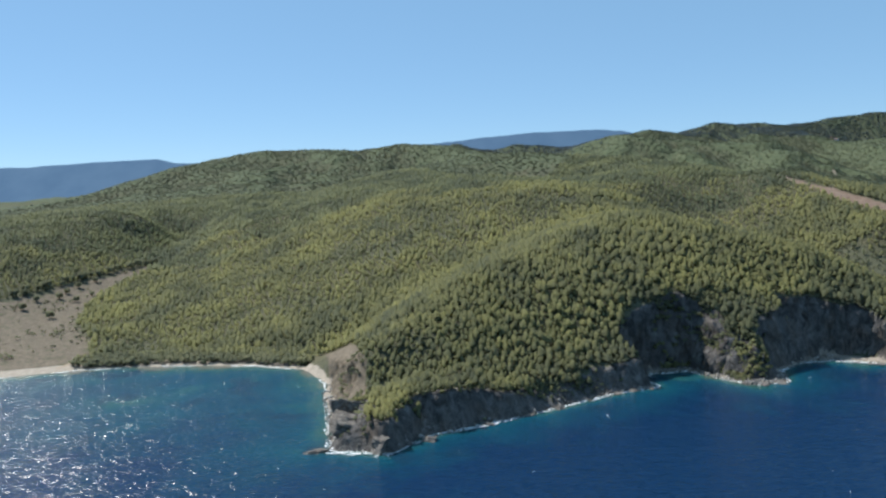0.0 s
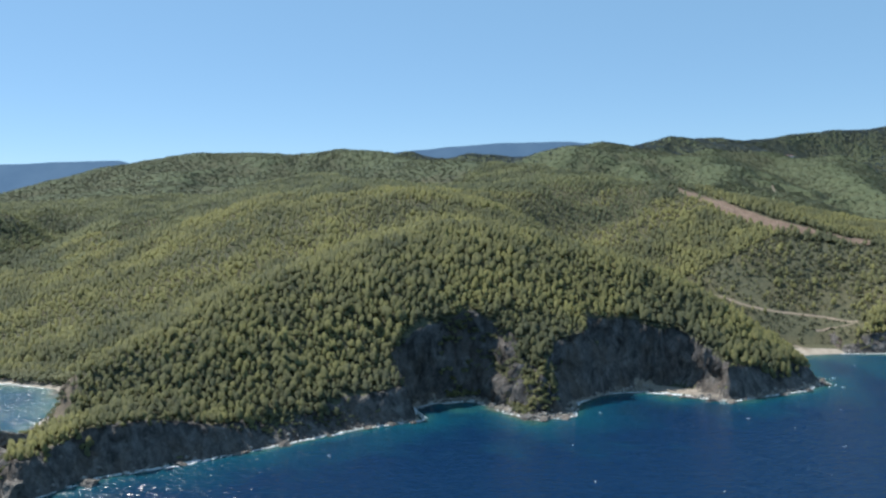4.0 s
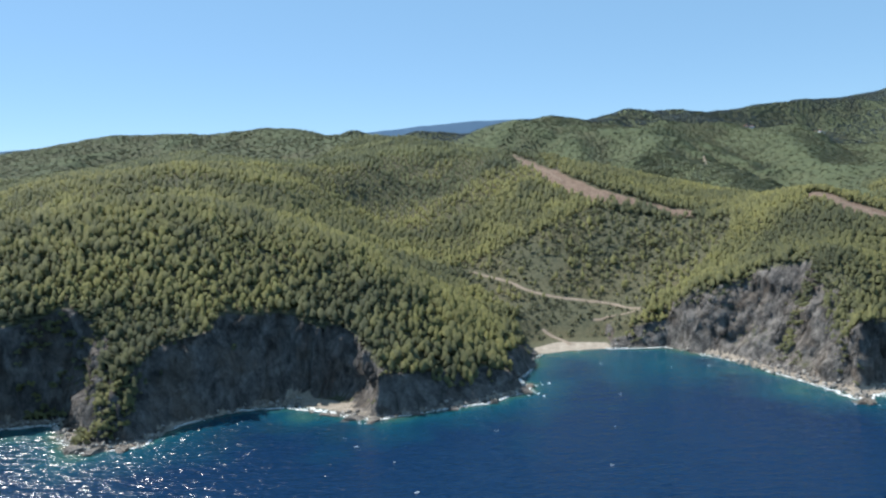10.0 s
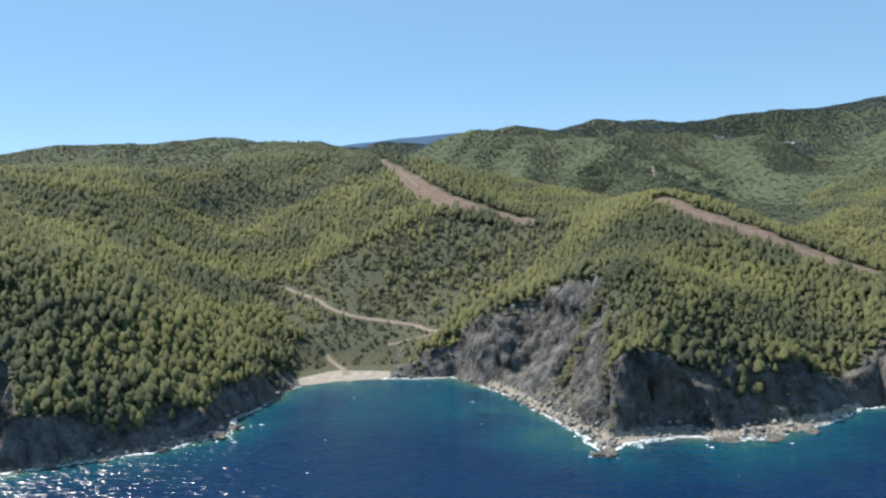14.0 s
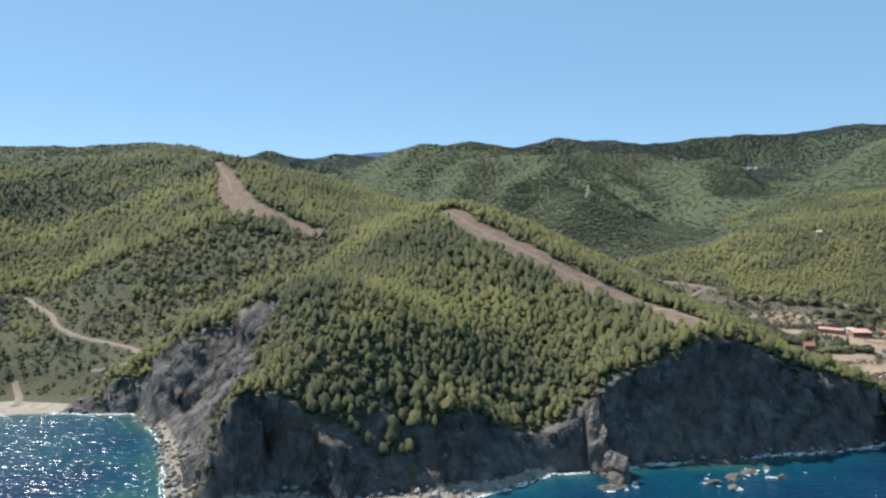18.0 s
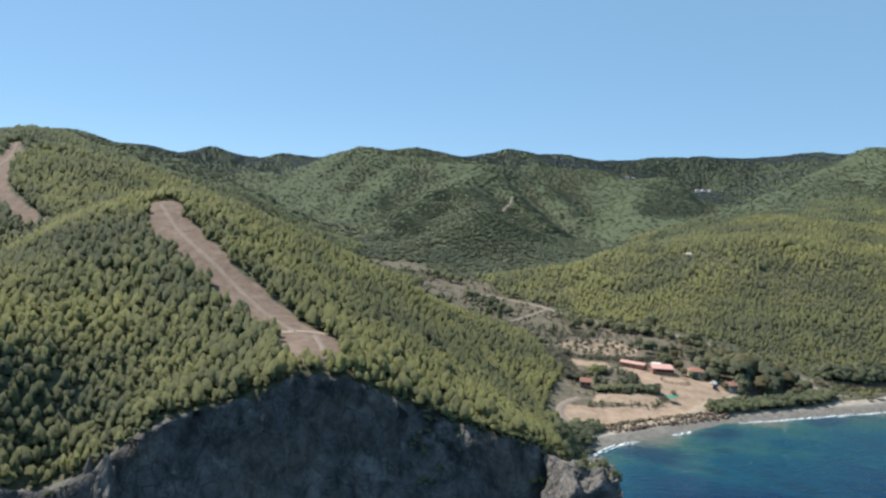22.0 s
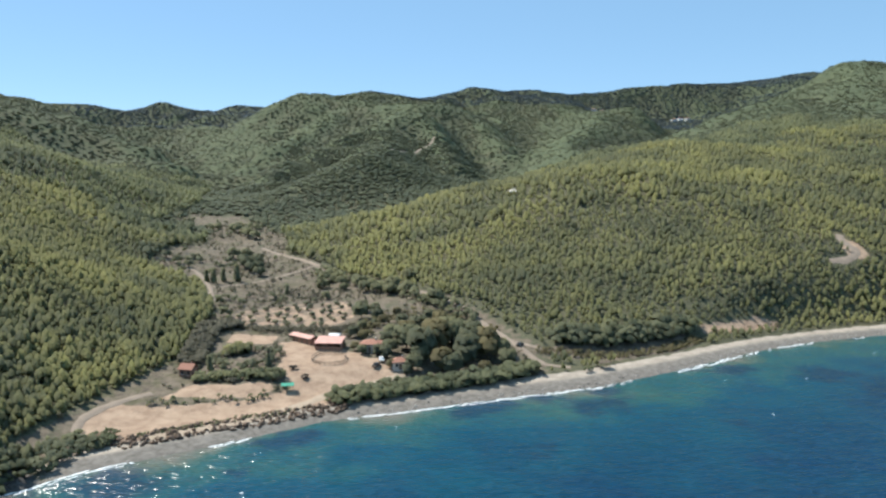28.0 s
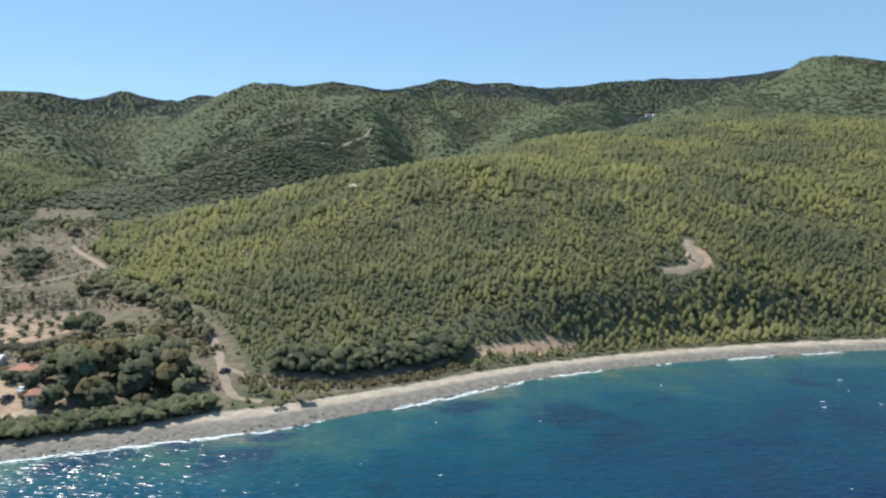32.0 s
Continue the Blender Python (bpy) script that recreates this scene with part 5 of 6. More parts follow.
def track(name, line, wide, material=None):
    """A dirt track laid on the ground, its edges uneven."""
    pts = []
    for p, q in zip(line[:-1], line[1:]):
        n = max(1, int(math.hypot(q[0] - p[0], q[1] - p[1]) / 2.5))
        pts += [(p[0] + (q[0] - p[0]) * k / n, p[1] + (q[1] - p[1]) * k / n) for k in range(n)]
    pts = np.array(pts + [line[-1]], float)
    for _ in range(6):
        pts[1:-1] = (pts[:-2] + 2 * pts[1:-1] + pts[2:]) / 4
    t = np.gradient(pts, axis=0)
    t /= np.linalg.norm(t, axis=1)[:, None]
    nrm = np.stack([-t[:, 1], t[:, 0]], -1)
    rng = np.random.default_rng(len(line))
    offs = np.array([-0.5, -0.17, 0.17, 0.5])
    V = []
    for k in range(len(pts)):
        for o in offs:
            q = pts[k] + nrm[k] * wide * (o + (0.12 * rng.uniform(-1, 1) if abs(o) == 0.5 else 0))
            V.append((q[0], q[1], 0.0))
    V = np.array(V)
    V[:, 2] = height_at(V[:, 0], V[:, 1]) + 0.28
    V[0::4, 2] -= 0.22
    V[3::4, 2] -= 0.22
    F = [(4 * k + j, 4 * k + j + 1, 4 * k + j + 5, 4 * k + j + 4) for k in range(len(pts) - 1) for j in range(3)]
    ob = mesh_from(name, V, np.array(F), material or TRACK, smooth_shade=True)
    return tagged(ob, "pale dusty dirt track", "track", kind="structure")


PALE_DUST = plain("pale_dust", (0.36, 0.285, 0.21), 0.95, 0.25, 0.35)
for key, (line, wide) in ROADS.items():
    track("road_" + key, line, wide, PALE_DUST if key in ("yard_track", "west_path") else None)
SCAR = plain("worn_soil", (0.225, 0.172, 0.132), 0.95, 0.3, 0.35)
track("road_firebreak_upper", [(363, 846), (372, 826), (384, 796), (398, 752)], 1.7, SCAR)
track("road_firebreak_lower", [(538, 618), (550, 597), (563, 578), (580, 558), (597, 536), (609, 522)], 1.6, SCAR)
track("road_pad", [(602, 520.5), (610, 523), (618, 525.5)], 2.0, PALE_DUST)
track("road_pad_edge", [(615, 520), (618, 509), (620, 500)], 1.8, SCAR)

# ---- farm ----
WALL = plain("lime_wash", (0.58, 0.52, 0.45), 0.9, 0.15, 0.8)
BRICK_WALL = plain("rust_wall", (0.30, 0.17, 0.12), 0.9, 0.25, 0.8)
PINK_ROOF = plain("faded_pink_sheet", (0.57, 0.325, 0.27), 0.7, 0.2, 0.5)
TILE_ROOF = plain("terracotta_tile", (0.33, 0.165, 0.115), 0.85, 0.3, 1.2)
DARK = plain("dark_opening", (0.03, 0.03, 0.035), 0.5, 0.1)
TIMBER = plain("grey_timber", (0.20, 0.15, 0.11), 0.9, 0.3, 1.0)
GREEN_SHEET = plain("green_tarpaulin", (0.05, 0.30, 0.20), 0.7, 0.15)
WHITE_PAINT = plain("white_paint", (0.75, 0.75, 0.74), 0.35, 0.05)
DARK_PAINT = plain("dark_paint", (0.04, 0.045, 0.05), 0.3, 0.1)
RUBBER = plain("tyre_rubber", (0.02, 0.02, 0.02), 0.9, 0.1)
GLASS = plain("car_glass", (0.02, 0.025, 0.03), 0.08, 0.0)
THATCH = plain("dry_thatch", (0.14, 0.11, 0.08), 0.95, 0.35, 1.5)


def gable(bm, w, d, z, rise, over=0.4, thick=0.12):
    """A gable roof over a w x d plan, its ridge along x."""
    a, b = w / 2 + over, d / 2 + over
    lo = z - rise * over / (d / 2)
    pts = [(-a, -b, lo), (a, -b, lo), (a, 0, z + rise), (-a, 0, z + rise), (-a, b, lo), (a, b, lo)]
    top = [bm.verts.new((x, y, zz + thick)) for x, y, zz in pts]
    bot = [bm.verts.new(p) for p in pts]
    for f in ((0, 1, 2, 3), (3, 2, 5, 4)):
        bm.faces.new([top[k] for k in f])
        bm.faces.new([bot[k] for k in reversed(f)])
    for p, q in ((0, 1), (1, 2), (2, 5), (5, 4), (4, 3), (3, 0)):
        bm.faces.new([bot[p], bot[q], top[q], top[p]])
    return bm


def hipped(bm, w, d, z, rise, over=0.45):
    a, b, r = w / 2 + over, d / 2 + over, max(0.3, w / 2 - d / 2)
    base = [bm.verts.new(p) for p in ((-a, -b, z), (a, -b, z), (a, b, z), (-a, b, z))]
    drop = [bm.verts.new((p.co.x, p.co.y, z - 0.15)) for p in base]
    p, q = bm.verts.new((-r, 0, z + rise)), bm.verts.new((r, 0, z + rise))
    for f in ((base[0], base[1], q, p), (base[1], base[2], q), (base[2], base[3], p, q), (base[3], base[0], p), tuple(reversed(drop))):
        bm.faces.new(f)
    for k in range(4):
        bm.faces.new((drop[k], drop[(k + 1) % 4], base[(k + 1) % 4], base[k]))
    return bm


def house(name, label, x, y, w, d, h, turn, roof, wall, rise=1.3, hip=True, windows=3, floors=1, group=""):
    """A small house: walls, roof, door and windows with frames and sills."""
    root = thing(name, label, "house", x, y, turn=turn, group=group)
    part("wall", boxed(-w / 2, w / 2, -d / 2, d / 2, -1.0, h), wall, root)
    r = hipped(bmesh.new(), w, d, h, rise) if hip else gable(bmesh.new(), w, d, h, rise)
    roof_ob = part("roof", r, roof, root)
    part("chimney", boxed(w * 0.2, w * 0.2 + 0.5, 0.2, 0.7, h, h + rise + 0.5), wall, roof_ob)
    part("door", boxed(-0.5, 0.5, -d / 2 - 0.05, -d / 2 + 0.02, 0.0, 2.05), TIMBER, root)
    for fl in range(floors):
        for k in range(windows):
            cx = (k + 0.5) / windows * w - w / 2
            if fl == 0 and abs(cx) < 0.9:
                continue
            z0 = 0.95 + 2.7 * fl
            win = part("window", boxed(cx - 0.45, cx + 0.45, -d / 2 - 0.03, -d / 2 + 0.02, z0, z0 + 1.2), DARK, root)
            part("sill", boxed(cx - 0.55, cx + 0.55, -d / 2 - 0.14, -d / 2 - 0.03, z0 - 0.08, z0), WHITE_PAINT, win)
    return root


def barn():
    root = thing("barn", "low open-fronted barn with a faded pink sheet roof", "barn", 761.5, 658, turn=-6)
    w, d, h = 9.6, 7.0, 2.9
    part("back_wall", boxed(-w / 2, w / 2, d / 2 - 0.2, d / 2, -0.8, h), BRICK_WALL, root)
    for s in (-1, 1):
        part("side_wall", boxed(s * w / 2 - 0.1, s * w / 2 + 0.1, -d / 2, d / 2 - 0.2, -0.8, h - 0.3), BRICK_WALL, root)
    part("front_board", boxed(-w / 2 + 0.1, w / 2 - 0.1, -d / 2, -d / 2 + 0.12, -0.3, 1.3), BRICK_WALL, root, "rust-red boarding")
    for k in range(6):
        px = -w / 2 + 0.3 + k * (w - 0.6) / 5
        part("post", boxed(px - 0.08, px + 0.08, -d / 2 - 0.15, -d / 2 - 0.01, -0.5, h - 0.35), TIMBER, root)
    for k in range(10):
        x0 = -w / 2 - 0.3 + k * (w + 0.6) / 10
        bm = bmesh.new()
        x1 = x0 + (w + 0.6) / 10 - 0.02
        v = [bm.verts.new(p) for p in ((x0, -d / 2 - 0.6, h - 0.3), (x1, -d / 2 - 0.6, h - 0.3), (x1, d / 2 + 0.3, h + 0.75), (x0, d / 2 + 0.3, h + 0.75))]
        u = [bm.verts.new(p.co + Vector((0, 0, 0.09 + 0.02 * (k % 2)))) for p in v]
        bm.faces.new(u)
        bm.faces.new(v[::-1])
        for j in range(4):
            bm.faces.new((v[j], v[(j + 1) % 4], u[(j + 1) % 4], u[j]))
        part("roof_sheet", bm, PINK_ROOF, root)
    wing = thing("stable_wing", "long narrow stable with a faded pink roof", "stable", 750.5, 666.5, turn=-42)
    part("wall", boxed(-6, 6, -2, 2, -0.8, 2.3), BRICK_WALL, wing)
    part("roof", gable(bmesh.new(), 12, 4, 2.3, 0.7), PINK_ROOF, wing)
    for k in range(4):
        part("stall_door", boxed(-5.2 + k * 2.9, -4.0 + k * 2.9, -2.06, -2.0, 0, 1.9), TIMBER, wing)
    shed = thing("store_shed", "small pale shed with a rounded white roof", "shed", 762, 668, turn=-10)
    part("wall", boxed(-1.9, 1.9, -1.4, 1.4, -0.6, 1.9), WALL, shed)
    bm = bmesh.new()
    for k in range(7):
        a0, a1 = math.pi * k / 7, math.pi * (k + 1) / 7
        q = [bm.verts.new((xx, -1.6 * math.cos(a), 1.9 + 0.9 * math.sin(a))) for xx, a in ((-2.1, a0), (2.1, a0), (2.1, a1), (-2.1, a1))]
        bm.faces.new(q)
    for s in (-2.1, 2.1):
        bm.faces.new([bm.verts.new((s, -1.6 * math.cos(math.pi * k / 7), 1.9 + 0.9 * math.sin(math.pi * k / 7))) for k in range(8)])
    part("roof", bm, WHITE_PAINT, shed)


def round_pen(x, y, r):
    root = thing("round_pen", "round riding pen with a dark timber fence", "pen", x, y)
    base = float(height_at(x, y)[0])
    n = 22

    def foot(k):
        a = 2 * math.pi * k / n
        px, py = r * math.cos(a), r * math.sin(a)
        return px, py, float(height_at(x + px, y + py)[0]) - base

    for k in range(n):
        px, py, pz = foot(k)
        part("post", stick(bmesh.new(), (px, py, pz - 0.3), (px, py, pz + 1.25), 0.09, 0.08), TIMBER, root)
        qx, qy, qz = foot(k + 1)
        for h in (0.4, 0.8, 1.15):
            part("rail", stick(bmesh.new(), (px, py, pz + h), (qx, qy, qz + h), 0.07, 0.07, 5), TIMBER, root)


def canopy(x, y, w, d, h, material, label, name, turn=0.0):
    root = thing(name, label, "shelter", x, y, turn=turn)
    for sx_ in (-1, 1):
        for sy_ in (-1, 1):
            part("post", stick(bmesh.new(), (sx_ * w * 0.45, sy_ * d * 0.45, -0.4), (sx_ * w * 0.45, sy_ * d * 0.45, h), 0.06, 0.06), TIMBER, root)
    part("cover", gable(bmesh.new(), w, d, h, 0.5, 0.25, 0.06), material, root)
    return root


def car(x, y, turn, paint, label):
    """A parked car: body, cabin, windows and four wheels."""
    root = thing("car", label, "car", x, y, turn=turn, group="parked cars")
    bm = boxed(-2.05, 2.05, -0.86, 0.86, 0.35, 0.95)
    bmesh.ops.bevel(bm, geom=bm.edges[:], offset=0.14, segments=2, affect="EDGES")
    body = part("body", bm, paint, root)
    bm = boxed(-1.15, 1.0, -0.76, 0.76, 0.92, 1.48)
    for v in bm.verts:
        if v.co.z > 1.2:
            v.co.x *= 0.72
            v.co.y *= 0.86
    part("cabin", bm, paint, root)
    for s in (-1, 1):
        part("side_window", boxed(-0.8, 0.75, s * 0.735 - 0.02, s * 0.735 + 0.02, 1.02, 1.36), GLASS, root)
        part("windscreen", boxed(s * 0.92 - 0.03, s * 0.92 + 0.03, -0.6, 0.6, 1.0, 1.36), GLASS, root)
        part("headlight" if s > 0 else "tail_light", boxed(s * 2.03 - 0.03, s * 2.03 + 0.03, -0.7, -0.4, 0.62, 0.78), WHITE_PAINT, body)
        for e in (-1.3, 1.3):
            bm = stick(bmesh.new(), (e, s * 0.7, 0.33), (e, s * 0.9, 0.33), 0.33, 0.33, 14)
            wheel = part("wheel", bm, RUBBER, root)
            part("rim", stick(bmesh.new(), (e, s * 0.89, 0.33), (e, s * 0.92, 0.33), 0.2, 0.2, 10), WHITE_PAINT, wheel)
    return root


def farm_cart(x, y, turn):
    """A small two-wheeled cart with a plank bed and a drawbar."""
    root = thing("farm_cart", "small dark farm cart standing in the dusty yard", "cart", x, y, turn=turn, group="farm carts")
    part("bed", boxed(-1.3, 1.3, -0.75, 0.75, 0.65, 0.8), TIMBER, root)
    for s_ in (-1, 1):
        part("side_board", boxed(-1.3, 1.3, s_ * 0.75 - 0.03, s_ * 0.75 + 0.03, 0.8, 1.25), TIMBER, root)
        wheel = part("wheel", stick(bmesh.new(), (0, s_ * 0.8, 0.42), (0, s_ * 0.98, 0.42), 0.42, 0.42, 14), RUBBER, root)
        part("rim", stick(bmesh.new(), (0, s_ * 0.97, 0.42), (0, s_ * 1.0, 0.42), 0.24, 0.24, 10), TIMBER, wheel)
    part("front_board", boxed(1.27, 1.33, -0.72, 0.72, 0.8, 1.25), TIMBER, root)
    part("drawbar", stick(bmesh.new(), (1.3, 0, 0.7), (2.9, 0, 0.35), 0.06, 0.05), DARK_PAINT, root)


farm_cart(752, 634, 20)
farm_cart(748, 625, 110)
farm_cart(757, 628, 70)
barn()
house("farmhouse", "low farmhouse with a terracotta hipped roof among trees", 777, 656, 7.0, 6.0, 3.0, -8, TILE_ROOF, WALL)
house("cottage", "small cottage with a terracotta roof beside big trees", 788, 641, 5.2, 4.2, 2.7, 12, TILE_ROOF, WALL, windows=2)
house("field_house", "small rusty-pink house at the edge of the fields", 718.5, 628, 4.6, 4.0, 2.8, -14, TILE_ROOF, BRICK_WALL, hip=False, windows=2)
house("hill_house", "small pale hut among pines on the hillside", 852, 878, 4.6, 4, 3.4, 10, WALL, WHITE_PAINT, windows=2)
for k, (x, y, w) in enumerate([(1225, 2415, 14), (1250, 2432, 12), (1480, 2550, 14), (1503, 2566, 13), (1520, 2556, 12)]):
    house("village_house", "far white village house on the mountain", x, y, w, 9, 6, 12 * k - 20, TILE_ROOF, WHITE_PAINT, rise=2.2, floors=2, group="mountain village")
round_pen(763, 644.5, 6.2)
canopy(753, 619.5, 3.6, 2.8, 2.1, GREEN_SHEET, "open shelter with a green tarpaulin cover", "green_shelter", 8)
canopy(862, 650.5, 4.2, 3.2, 2.4, THATCH, "dark thatched beach shelter on posts", "beach_shelter", 15)
car(833.5, 669, 62, DARK_PAINT, "dark car on the dusty valley road")
car(780, 640, 70, DARK_PAINT, "dark car parked in the farmyard")
car(781.5, 645, 100, WHITE_PAINT, "white car in the shade of the trees")


def fence(points, label="low timber field fence"):
    root = thing("field_fence", label, "fence", points[0][0], points[0][1], group="field fences")
    x0, y0 = points[0]
    base = float(height_at(x0, y0)[0])
    feet = []
    for p, q in zip(points[:-1], points[1:]):
        n = max(1, int(math.hypot(q[0] - p[0], q[1] - p[1]) / 3.0))
        feet += [(p[0] + (q[0] - p[0]) * k / n, p[1] + (q[1] - p[1]) * k / n) for k in range(n)]
    feet.append(points[-1])
    feet = [(x - x0, y - y0, float(height_at(x, y)[0]) - base) for x, y in feet]
    for a in feet:
        part("post", stick(bmesh.new(), (a[0], a[1], a[2] - 0.2), (a[0], a[1], a[2] + 1.2), 0.07, 0.06, 5), TIMBER, root)
    for a, b in zip(feet[:-1], feet[1:]):
        part("rail", stick(bmesh.new(), (a[0], a[1], a[2] + 0.95), (b[0], b[1], b[2] + 0.95), 0.04, 0.04, 4), TIMBER, root)


fence([(749, 612), (746, 628), (745, 645), (742, 660)])
fence([(742, 662), (747, 672), (745, 676)])

# Broadleaf trees round the farm, hedges, olives and cypresses.
GROVE = [(806, 640, 0.9), (812, 652, 1.15), (820, 662, 1.1), (790, 659, 1.1), (796, 650, 1.3), (801, 659, 1.35), (807, 667, 1.25), (813, 662, 1.05), (799, 670, 1.0), (806, 678, 1.0), (815, 675, 0.95), (790, 670, 0.9), (784, 668, 0.75), (794, 680, 0.85), (803, 690, 0.9), (812, 688, 0.6), (787, 690, 0.6), (779, 692, 0.5), (771, 684, 0.45), (776, 700, 0.6), (784, 708, 0.45), (769, 704, 0.8), (798, 704, 0.5), (820, 655, 0.9), (827, 650, 0.75), (812, 648, 0.9), (803, 642, 0.95), (793, 640, 0.7), (769, 672, 0.55), (773, 667, 0.5), (826, 660, 0.7), (783, 648, 0.55), (818, 640, 0.6), (774, 651, 0.42), (780, 650, 0.5), (771, 655, 0.4), (784, 654, 0.6), (791, 637, 0.45), (785, 640, 0.38), (795, 646, 0.8), (782, 663, 0.6)]
for k in range(3):
    look_of = ("tall dark broadleaf tree with a dense rounded crown", "grey-green broadleaf tree with a rounded crown", "olive-brown broadleaf tree with a dense rounded crown")[k]
    master = tree("broadleaf_tree", look_of, "round", 10.4, 8.6, (BROADLEAF, OLIVE, DRY_LEAF)[k], 84, 200 + k, "trees round the farm", 5)
    repeat(master, GROVE[k::3])
FIELD_TREES = [(-373, 663, 0.9), (-341, 647, 1.0), (-364, 710, 0.9), (-366, 729, 0.8), (-366, 753, 0.9), (-361, 779, 0.8), (-348, 709, 0.8), (-375, 690, 0.8), (-345, 735, 0.7)]
repeat(tree("field_tree", "lone dark tree on the dry field", "round", 8, 7.4, BROADLEAF, 48, 210, "trees on the west field"), FIELD_TREES)
ROW = [(-322, 900), (-334, 880), (-345, 866), (-354, 842), (-364, 815), (-371, 790), (-378, 765), (-384, 735), (-390, 705), (-396, 680)]
ROW = [(x0 + (x1 - x0) * f, y0 + (y1 - y0) * f) for (x0, y0), (x1, y1) in zip(ROW[:-1], ROW[1:]) for f in (0.0, 0.3, 0.65)]
repeat(tree("row_tree", "dark tree in the row beyond the dry field", "round", 9, 8.5, BROADLEAF, 44, 211, "tree row by the west field"), [(x + 3 * math.sin(k * 2.3), y, 0.75 + 0.3 * ((k * 7) % 5) / 4) for k, (x, y) in enumerate(ROW)])
repeat(tree("cypress_tree", "slim dark cypress in the valley", "cypress", 10, 16, BROADLEAF, 16, 220, "valley cypresses"), [(697, 776, 1), (688, 765, 0.85), (684, 766, 0.7), (691, 772, 0.8), (724, 633, 0.6), (743, 637, 0.5), (741, 770, 0.7), (727, 755, 0.6)])
VALLEY_TREES = [(694, 809, 1), (698, 815, 0.9), (690, 818, 0.9), (701, 806, 0.8), (681, 832, 1), (687, 838, 0.9), (697, 826, 0.8), (672, 906, 1), (668, 915, 0.9), (678, 900, 0.9), (660, 925, 0.9), (743, 769, 0.8), (752, 772, 0.7), (766, 752, 0.8), (772, 748, 0.7), (779, 742, 0.8), (755, 760, 0.6), (712, 850, 0.8), (718, 845, 0.7), (658, 800, 0.7), (665, 797, 0.6), (650, 806, 0.7), (742, 781, 0.9), (763, 765, 0.8), (780, 750, 0.95), (788, 742, 0.8), (801, 724, 1.0), (788, 760, 0.9), (705, 792, 0.8), (699, 800, 0.9), (768, 716, 0.8), (774, 712, 0.7)]
repeat(tree("valley_tree", "dark tree standing among valley scrub", "round", 8, 8, BROADLEAF, 52, 230, "trees in the valley"), VALLEY_TREES)
olives = []
for i in range(10):
    for j in range(8):
        x, y = 715 + i * 5.6 + j * 1.5 + 2.2 * math.sin(i * 5.3 + j * 2.9), 692 + j * 6.2 + 2.4 * math.sin(i * 3.7 + j * 7.1)
        if inside_plan(np.array([x]), np.array([y]), FIELDS["dry"][0])[0]:
            olives.append((x, y, 0.8 + 0.4 * ((i * 7 + j * 3) % 5) / 5))
repeat(tree("olive_tree", "small grey-green olive bush on bare tan soil", "round", 2.0, 2.5, OLIVE, 14, 240, "olive orchard"), olives)


def hedge(name, line, wide, tall, material, label, seed, gap=1.4):
    xs = [p[0] for p in line]
    ys = [p[1] for p in line]
    x, y = scatter(min(xs) - wide, max(xs) + wide, min(ys) - wide, max(ys) + wide, gap, seed)
    k = line_distance(x, y, line) < wide / 2
    x, y = x[k], y[k]
    rng = np.random.default_rng(seed)
    return tagged(plant(name, x, y, rng.uniform(0.7, 1.15, len(x)) * tall, material, 5, shape="round", seed=seed, broad=0.95), label, "hedge", kind="stuff")


hedge("beach_hedge", [(771, 614), (787, 621), (803, 627.5), (817, 633.5), (833, 643.5)], 9, 4.4, BUSH, "thick belt of dark bushes behind the beach", 301, 1.5)
hedge("field_hedge", [(724, 624), (736, 626), (747, 627)], 5.0, 3.2, BUSH, "dark clipped hedge between the fields", 302)
hedge("shore_hedge", [(713, 604), (726, 607), (742, 611), (748, 616)], 3.6, 2.0, BUSH, "low broken hedge along the shore field", 303, 2.3)
hedge("garden_hedge", [(722, 647), (732, 652), (742, 654)], 6, 2.2, OLIVE, "loose green garden bushes", 304, 2.2)
hedge("wood_edge", [(716, 640), (714, 655), (712, 675), (718, 684)], 8, 3.6, GREY_LEAF, "grey-green bushes at the wood's edge", 305)
hedge("garden_trees", [(724, 640), (730, 634), (741, 636), (744, 648)], 3.5, 3.4, OLIVE, "mixed garden trees round a small plot", 311, 2.4)
hedge("orchard_edge", [(718, 686), (740, 684), (762, 684), (772, 690)], 8, 2.4, GREY_LEAF, "grey-green bushes below the orchard", 312, 1.8)
hedge("grove_fringe", [(770, 676), (776, 694), (790, 712), (806, 706), (822, 690)], 10, 3.0, DRY_LEAF, "low brownish bushes fringing the grove", 313, 3.4)
hedge("bank_scrub", [(720, 583), (731, 590), (744, 597), (757, 604)], 3, 1.1, BUSH, "dry scrub on the earth bank", 306)
hedge("hillfoot_scrub", [(842, 665), (856, 664), (870, 665), (892, 675), (910, 690)], 6, 1.6, DRY_LEAF, "brownish scrub at the foot of the wooded hill", 307)
hedge("hillfoot_trees", [(851, 675), (866, 676), (880, 682), (896, 691), (908, 700)], 9, 7.2, BROADLEAF, "dark trees at the foot of the wooded hill", 331, 2.3)
hedge("bank_brush", [(921, 700), (938, 707), (956, 714)], 3, 1.3, DRY_LEAF, "low dry brush along the foot of a bare bank", 332, 1.7)
hedge("beach_bush", [(855, 646), (856, 647)], 2, 2.4, BUSH, "small bush on the sand beside the beach shelter", 333)
hedge("meadow_scrub", [(730, 748), (752, 752), (772, 742)], 16, 1.8, GREY_LEAF, "grey-green scrub above the orchard", 334, 3.4)
hedge("meadow_scrub", [(712, 764), (735, 768), (755, 764)], 12, 1.6, GREY_LEAF, "grey-green scrub across the valley meadow", 335, 3.4)
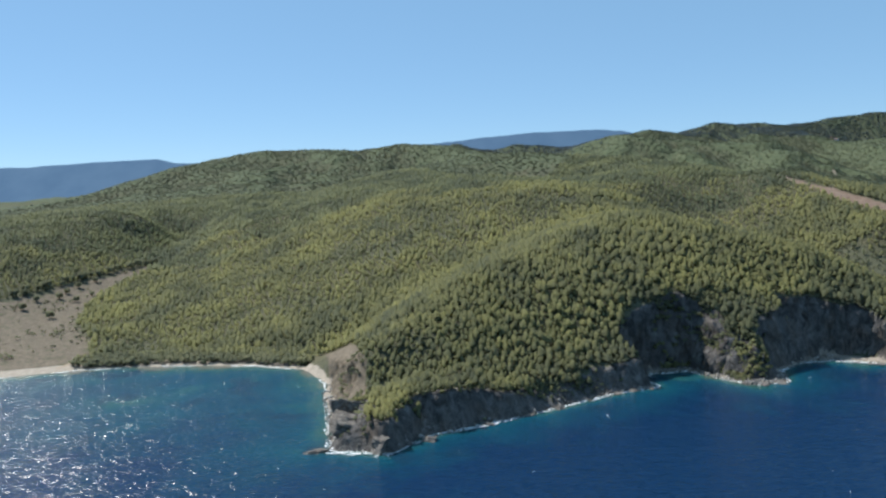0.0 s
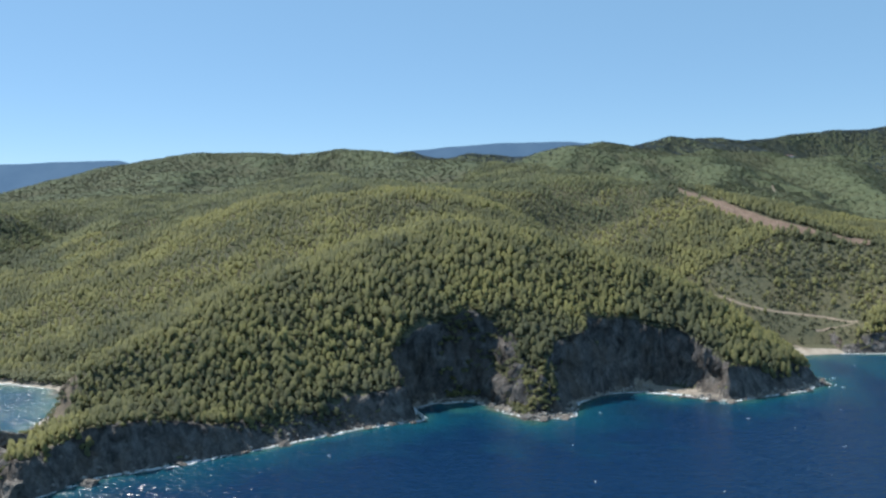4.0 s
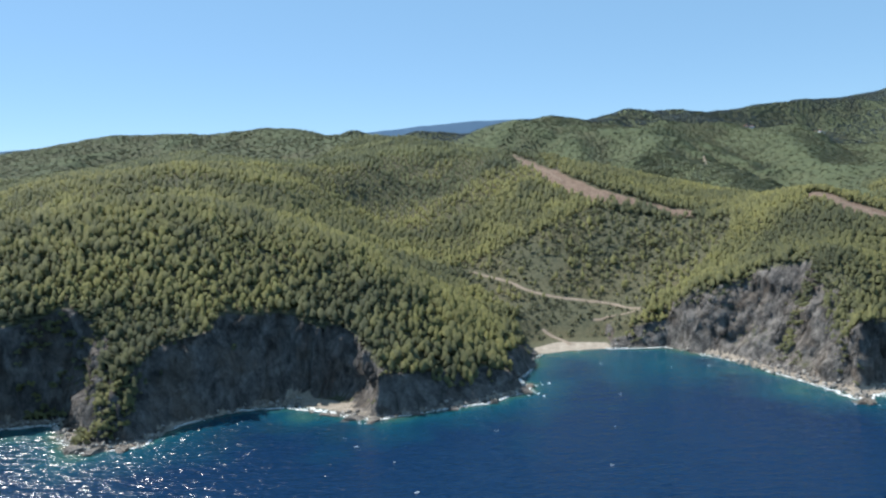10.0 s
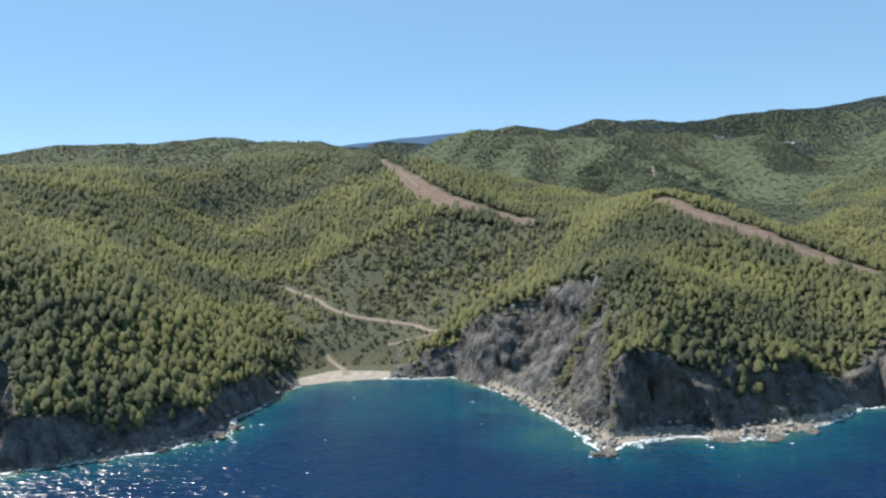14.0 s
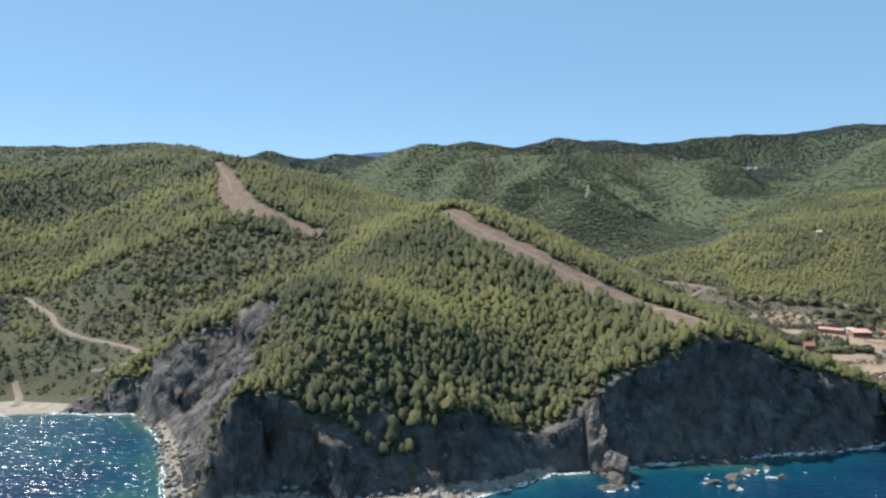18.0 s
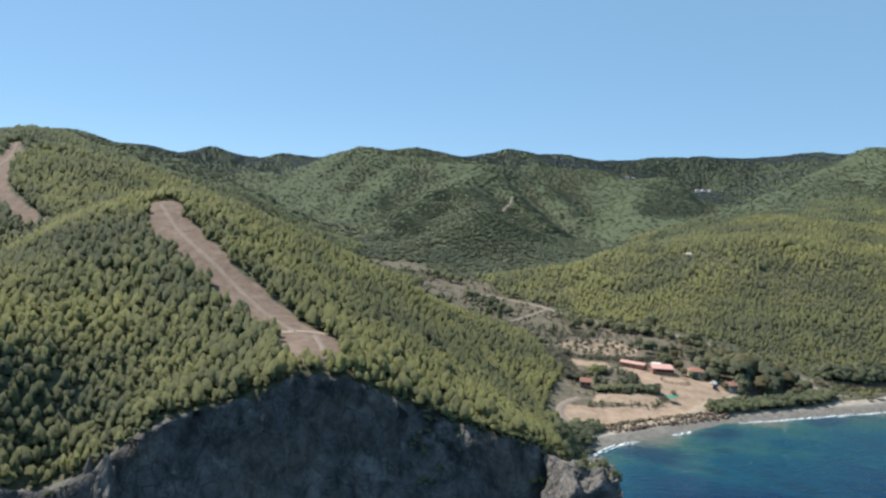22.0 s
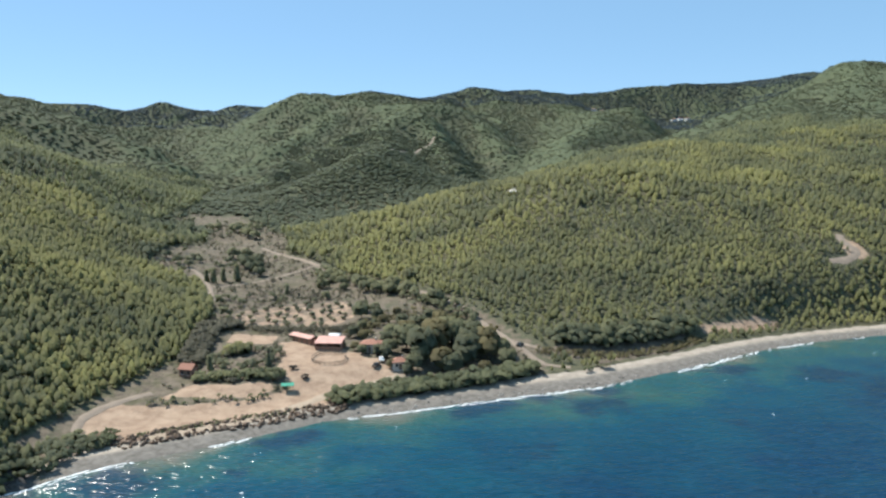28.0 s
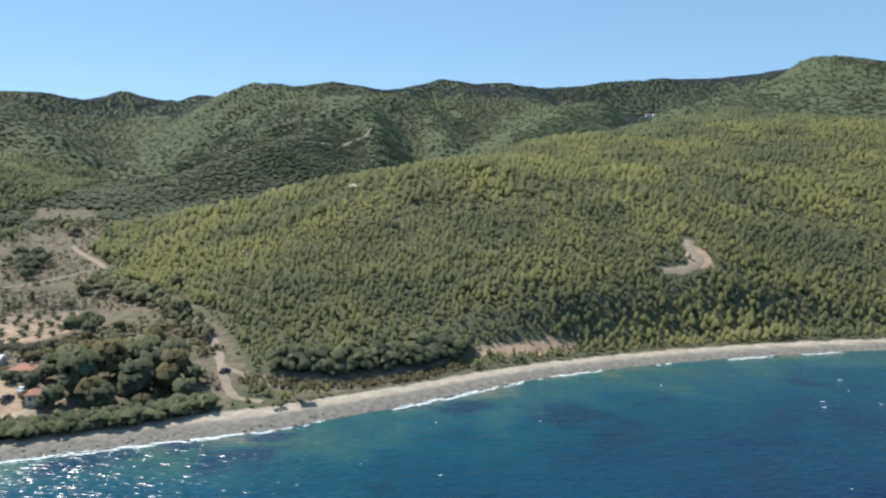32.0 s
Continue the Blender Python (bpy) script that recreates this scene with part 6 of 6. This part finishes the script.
hedge("shore_tamarisk", [(712, 576), (711, 582)], 4, 2.6, BUSH, "round bush at the end of the shore bank", 308)
hedge("roadside_trees", [(816, 704), (806, 718), (792, 732), (776, 750), (756, 774), (738, 798)], 9, 4.5, BROADLEAF, "row of dark trees along the valley road", 310, 3.2)
hedge("ledge_scrub", [(483, 503), (472, 500), (460, 492)], 8, 3.0, PINE, "strip of young pines on a ledge of the cove wall", 320)
hedge("ledge_scrub", [(478, 476), (471, 468), (466, 458)], 7, 2.2, PINE, "strip of bushes down the cove wall", 321)
hedge("ledge_scrub", [(440, 532), (446, 520), (452, 510)], 4, 1.6, BUSH, "low bushes on the cove wall", 322)
hedge("talus_wood", [(126, 449), (142, 452), (156, 444), (165, 428), (172, 418)], 15, 4.2, PINE, "pines and scrub on the talus between two cliff hollows", 323, 2.2)
hedge("talus_wood", [(153, 449), (157, 436), (160, 424), (163, 414)], 9, 3.4, PINE, "pines and scrub down the rib between two cliff hollows", 325, 2.0)
hedge("cape_edge_scrub", [(690, 520), (694, 545), (700, 562), (706, 574)], 11, 4.0, BROADLEAF, "thick dark bushes where the cape meets the farm shore", 326, 2.2)
hedge("cliff_edge_scrub", [(571, 493), (586, 488), (604, 494)], 5, 2.6, PINE, "young pines overhanging the cape's cliff edge", 336, 1.7)
hedge("cliff_edge_scrub", [(628, 500), (655, 499), (677, 499), (688, 508)], 6, 2.6, PINE, "young pines overhanging the cape's cliff edge", 337, 1.7)
hedge("garden_tree", [(727, 650), (731, 652)], 4, 4.4, PINE, "yellow-green tree in the garden", 327)
# Broadleaf belt added to darken a slope that lies in shade.
hedge("bay_thicket", [(-246, 514), (-190, 518), (-130, 510), (-98, 497)], 24, 5.2, BROADLEAF, "belt of trees added to darken the shaded slope behind the bay's beach", 328, 2.6)
hedge("valley_edge_trees", [(641, 800), (638, 822), (637, 850), (633, 884), (612, 962)], 9, 5.0, BROADLEAF, "dark trees along the edge of the valley fields", 329, 2.4)
hedge("tip_scrub", [(-50, 362), (-40, 366), (-28, 368)], 9, 2.2, PINE, "bushes above the rocks of the headland tip", 324)
for k, (x, y, z, size) in enumerate([(686.5, 491, 12.8, 4.4), (690, 490.5, 11.6, 4.8), (693.5, 492, 10.6, 4.6), (688.5, 487.5, 10.2, 3.6), (695.5, 494, 9.0, 4.2), (692, 495.5, 11.5, 4.4)]):
    bv, bf = crown(np.random.default_rng(309 + k), 18, "round")
    bush = foliage_part("rock_bush", bv * [size, size, size], bf, BUSH, None)
    bush.matrix_basis = pose(x, y, z, 0, 0, 70 * k)
    tagged(bush, "green bush growing on top of the rock pillar", "bush", "bushes on the rock pillar")

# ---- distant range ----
# Air haze is put into the blue base colour and a faint glow.
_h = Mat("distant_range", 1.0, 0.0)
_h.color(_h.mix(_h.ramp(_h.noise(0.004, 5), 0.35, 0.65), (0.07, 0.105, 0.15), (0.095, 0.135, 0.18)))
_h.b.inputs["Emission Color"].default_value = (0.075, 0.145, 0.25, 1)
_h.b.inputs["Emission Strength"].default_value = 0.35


def distant_range():
    rows = [(-4200, 300), (-2483, 328), (-2006, 333), (-1592, 340), (-1498, 315), (-1100, 320), (-600, 300), (-34, 378), (251, 396), (568, 410), (853, 417), (1011, 404), (1106, 378), (1400, 380), (2400, 380), (4200, 360)]
    xs = np.arange(-4200, 4200, 20.0)
    top = np.interp(xs, [r[0] for r in rows], [r[1] for r in rows]) + 6 * fbm(xs, xs * 0 + 3, 260, 5)
    V = np.vstack([np.stack([xs, np.full(len(xs), 4300.0), top], -1), np.stack([xs, np.full(len(xs), 4150.0), top * 0.6], -1), np.stack([xs, np.full(len(xs), 3900.0), top * 0 - 20], -1)])
    n = len(xs)
    k = np.arange(n - 1)
    F = np.vstack([np.stack([k + n, k + n + 1, k + 1, k], -1), np.stack([k + 2 * n, k + 2 * n + 1, k + n + 1, k + n], -1)])
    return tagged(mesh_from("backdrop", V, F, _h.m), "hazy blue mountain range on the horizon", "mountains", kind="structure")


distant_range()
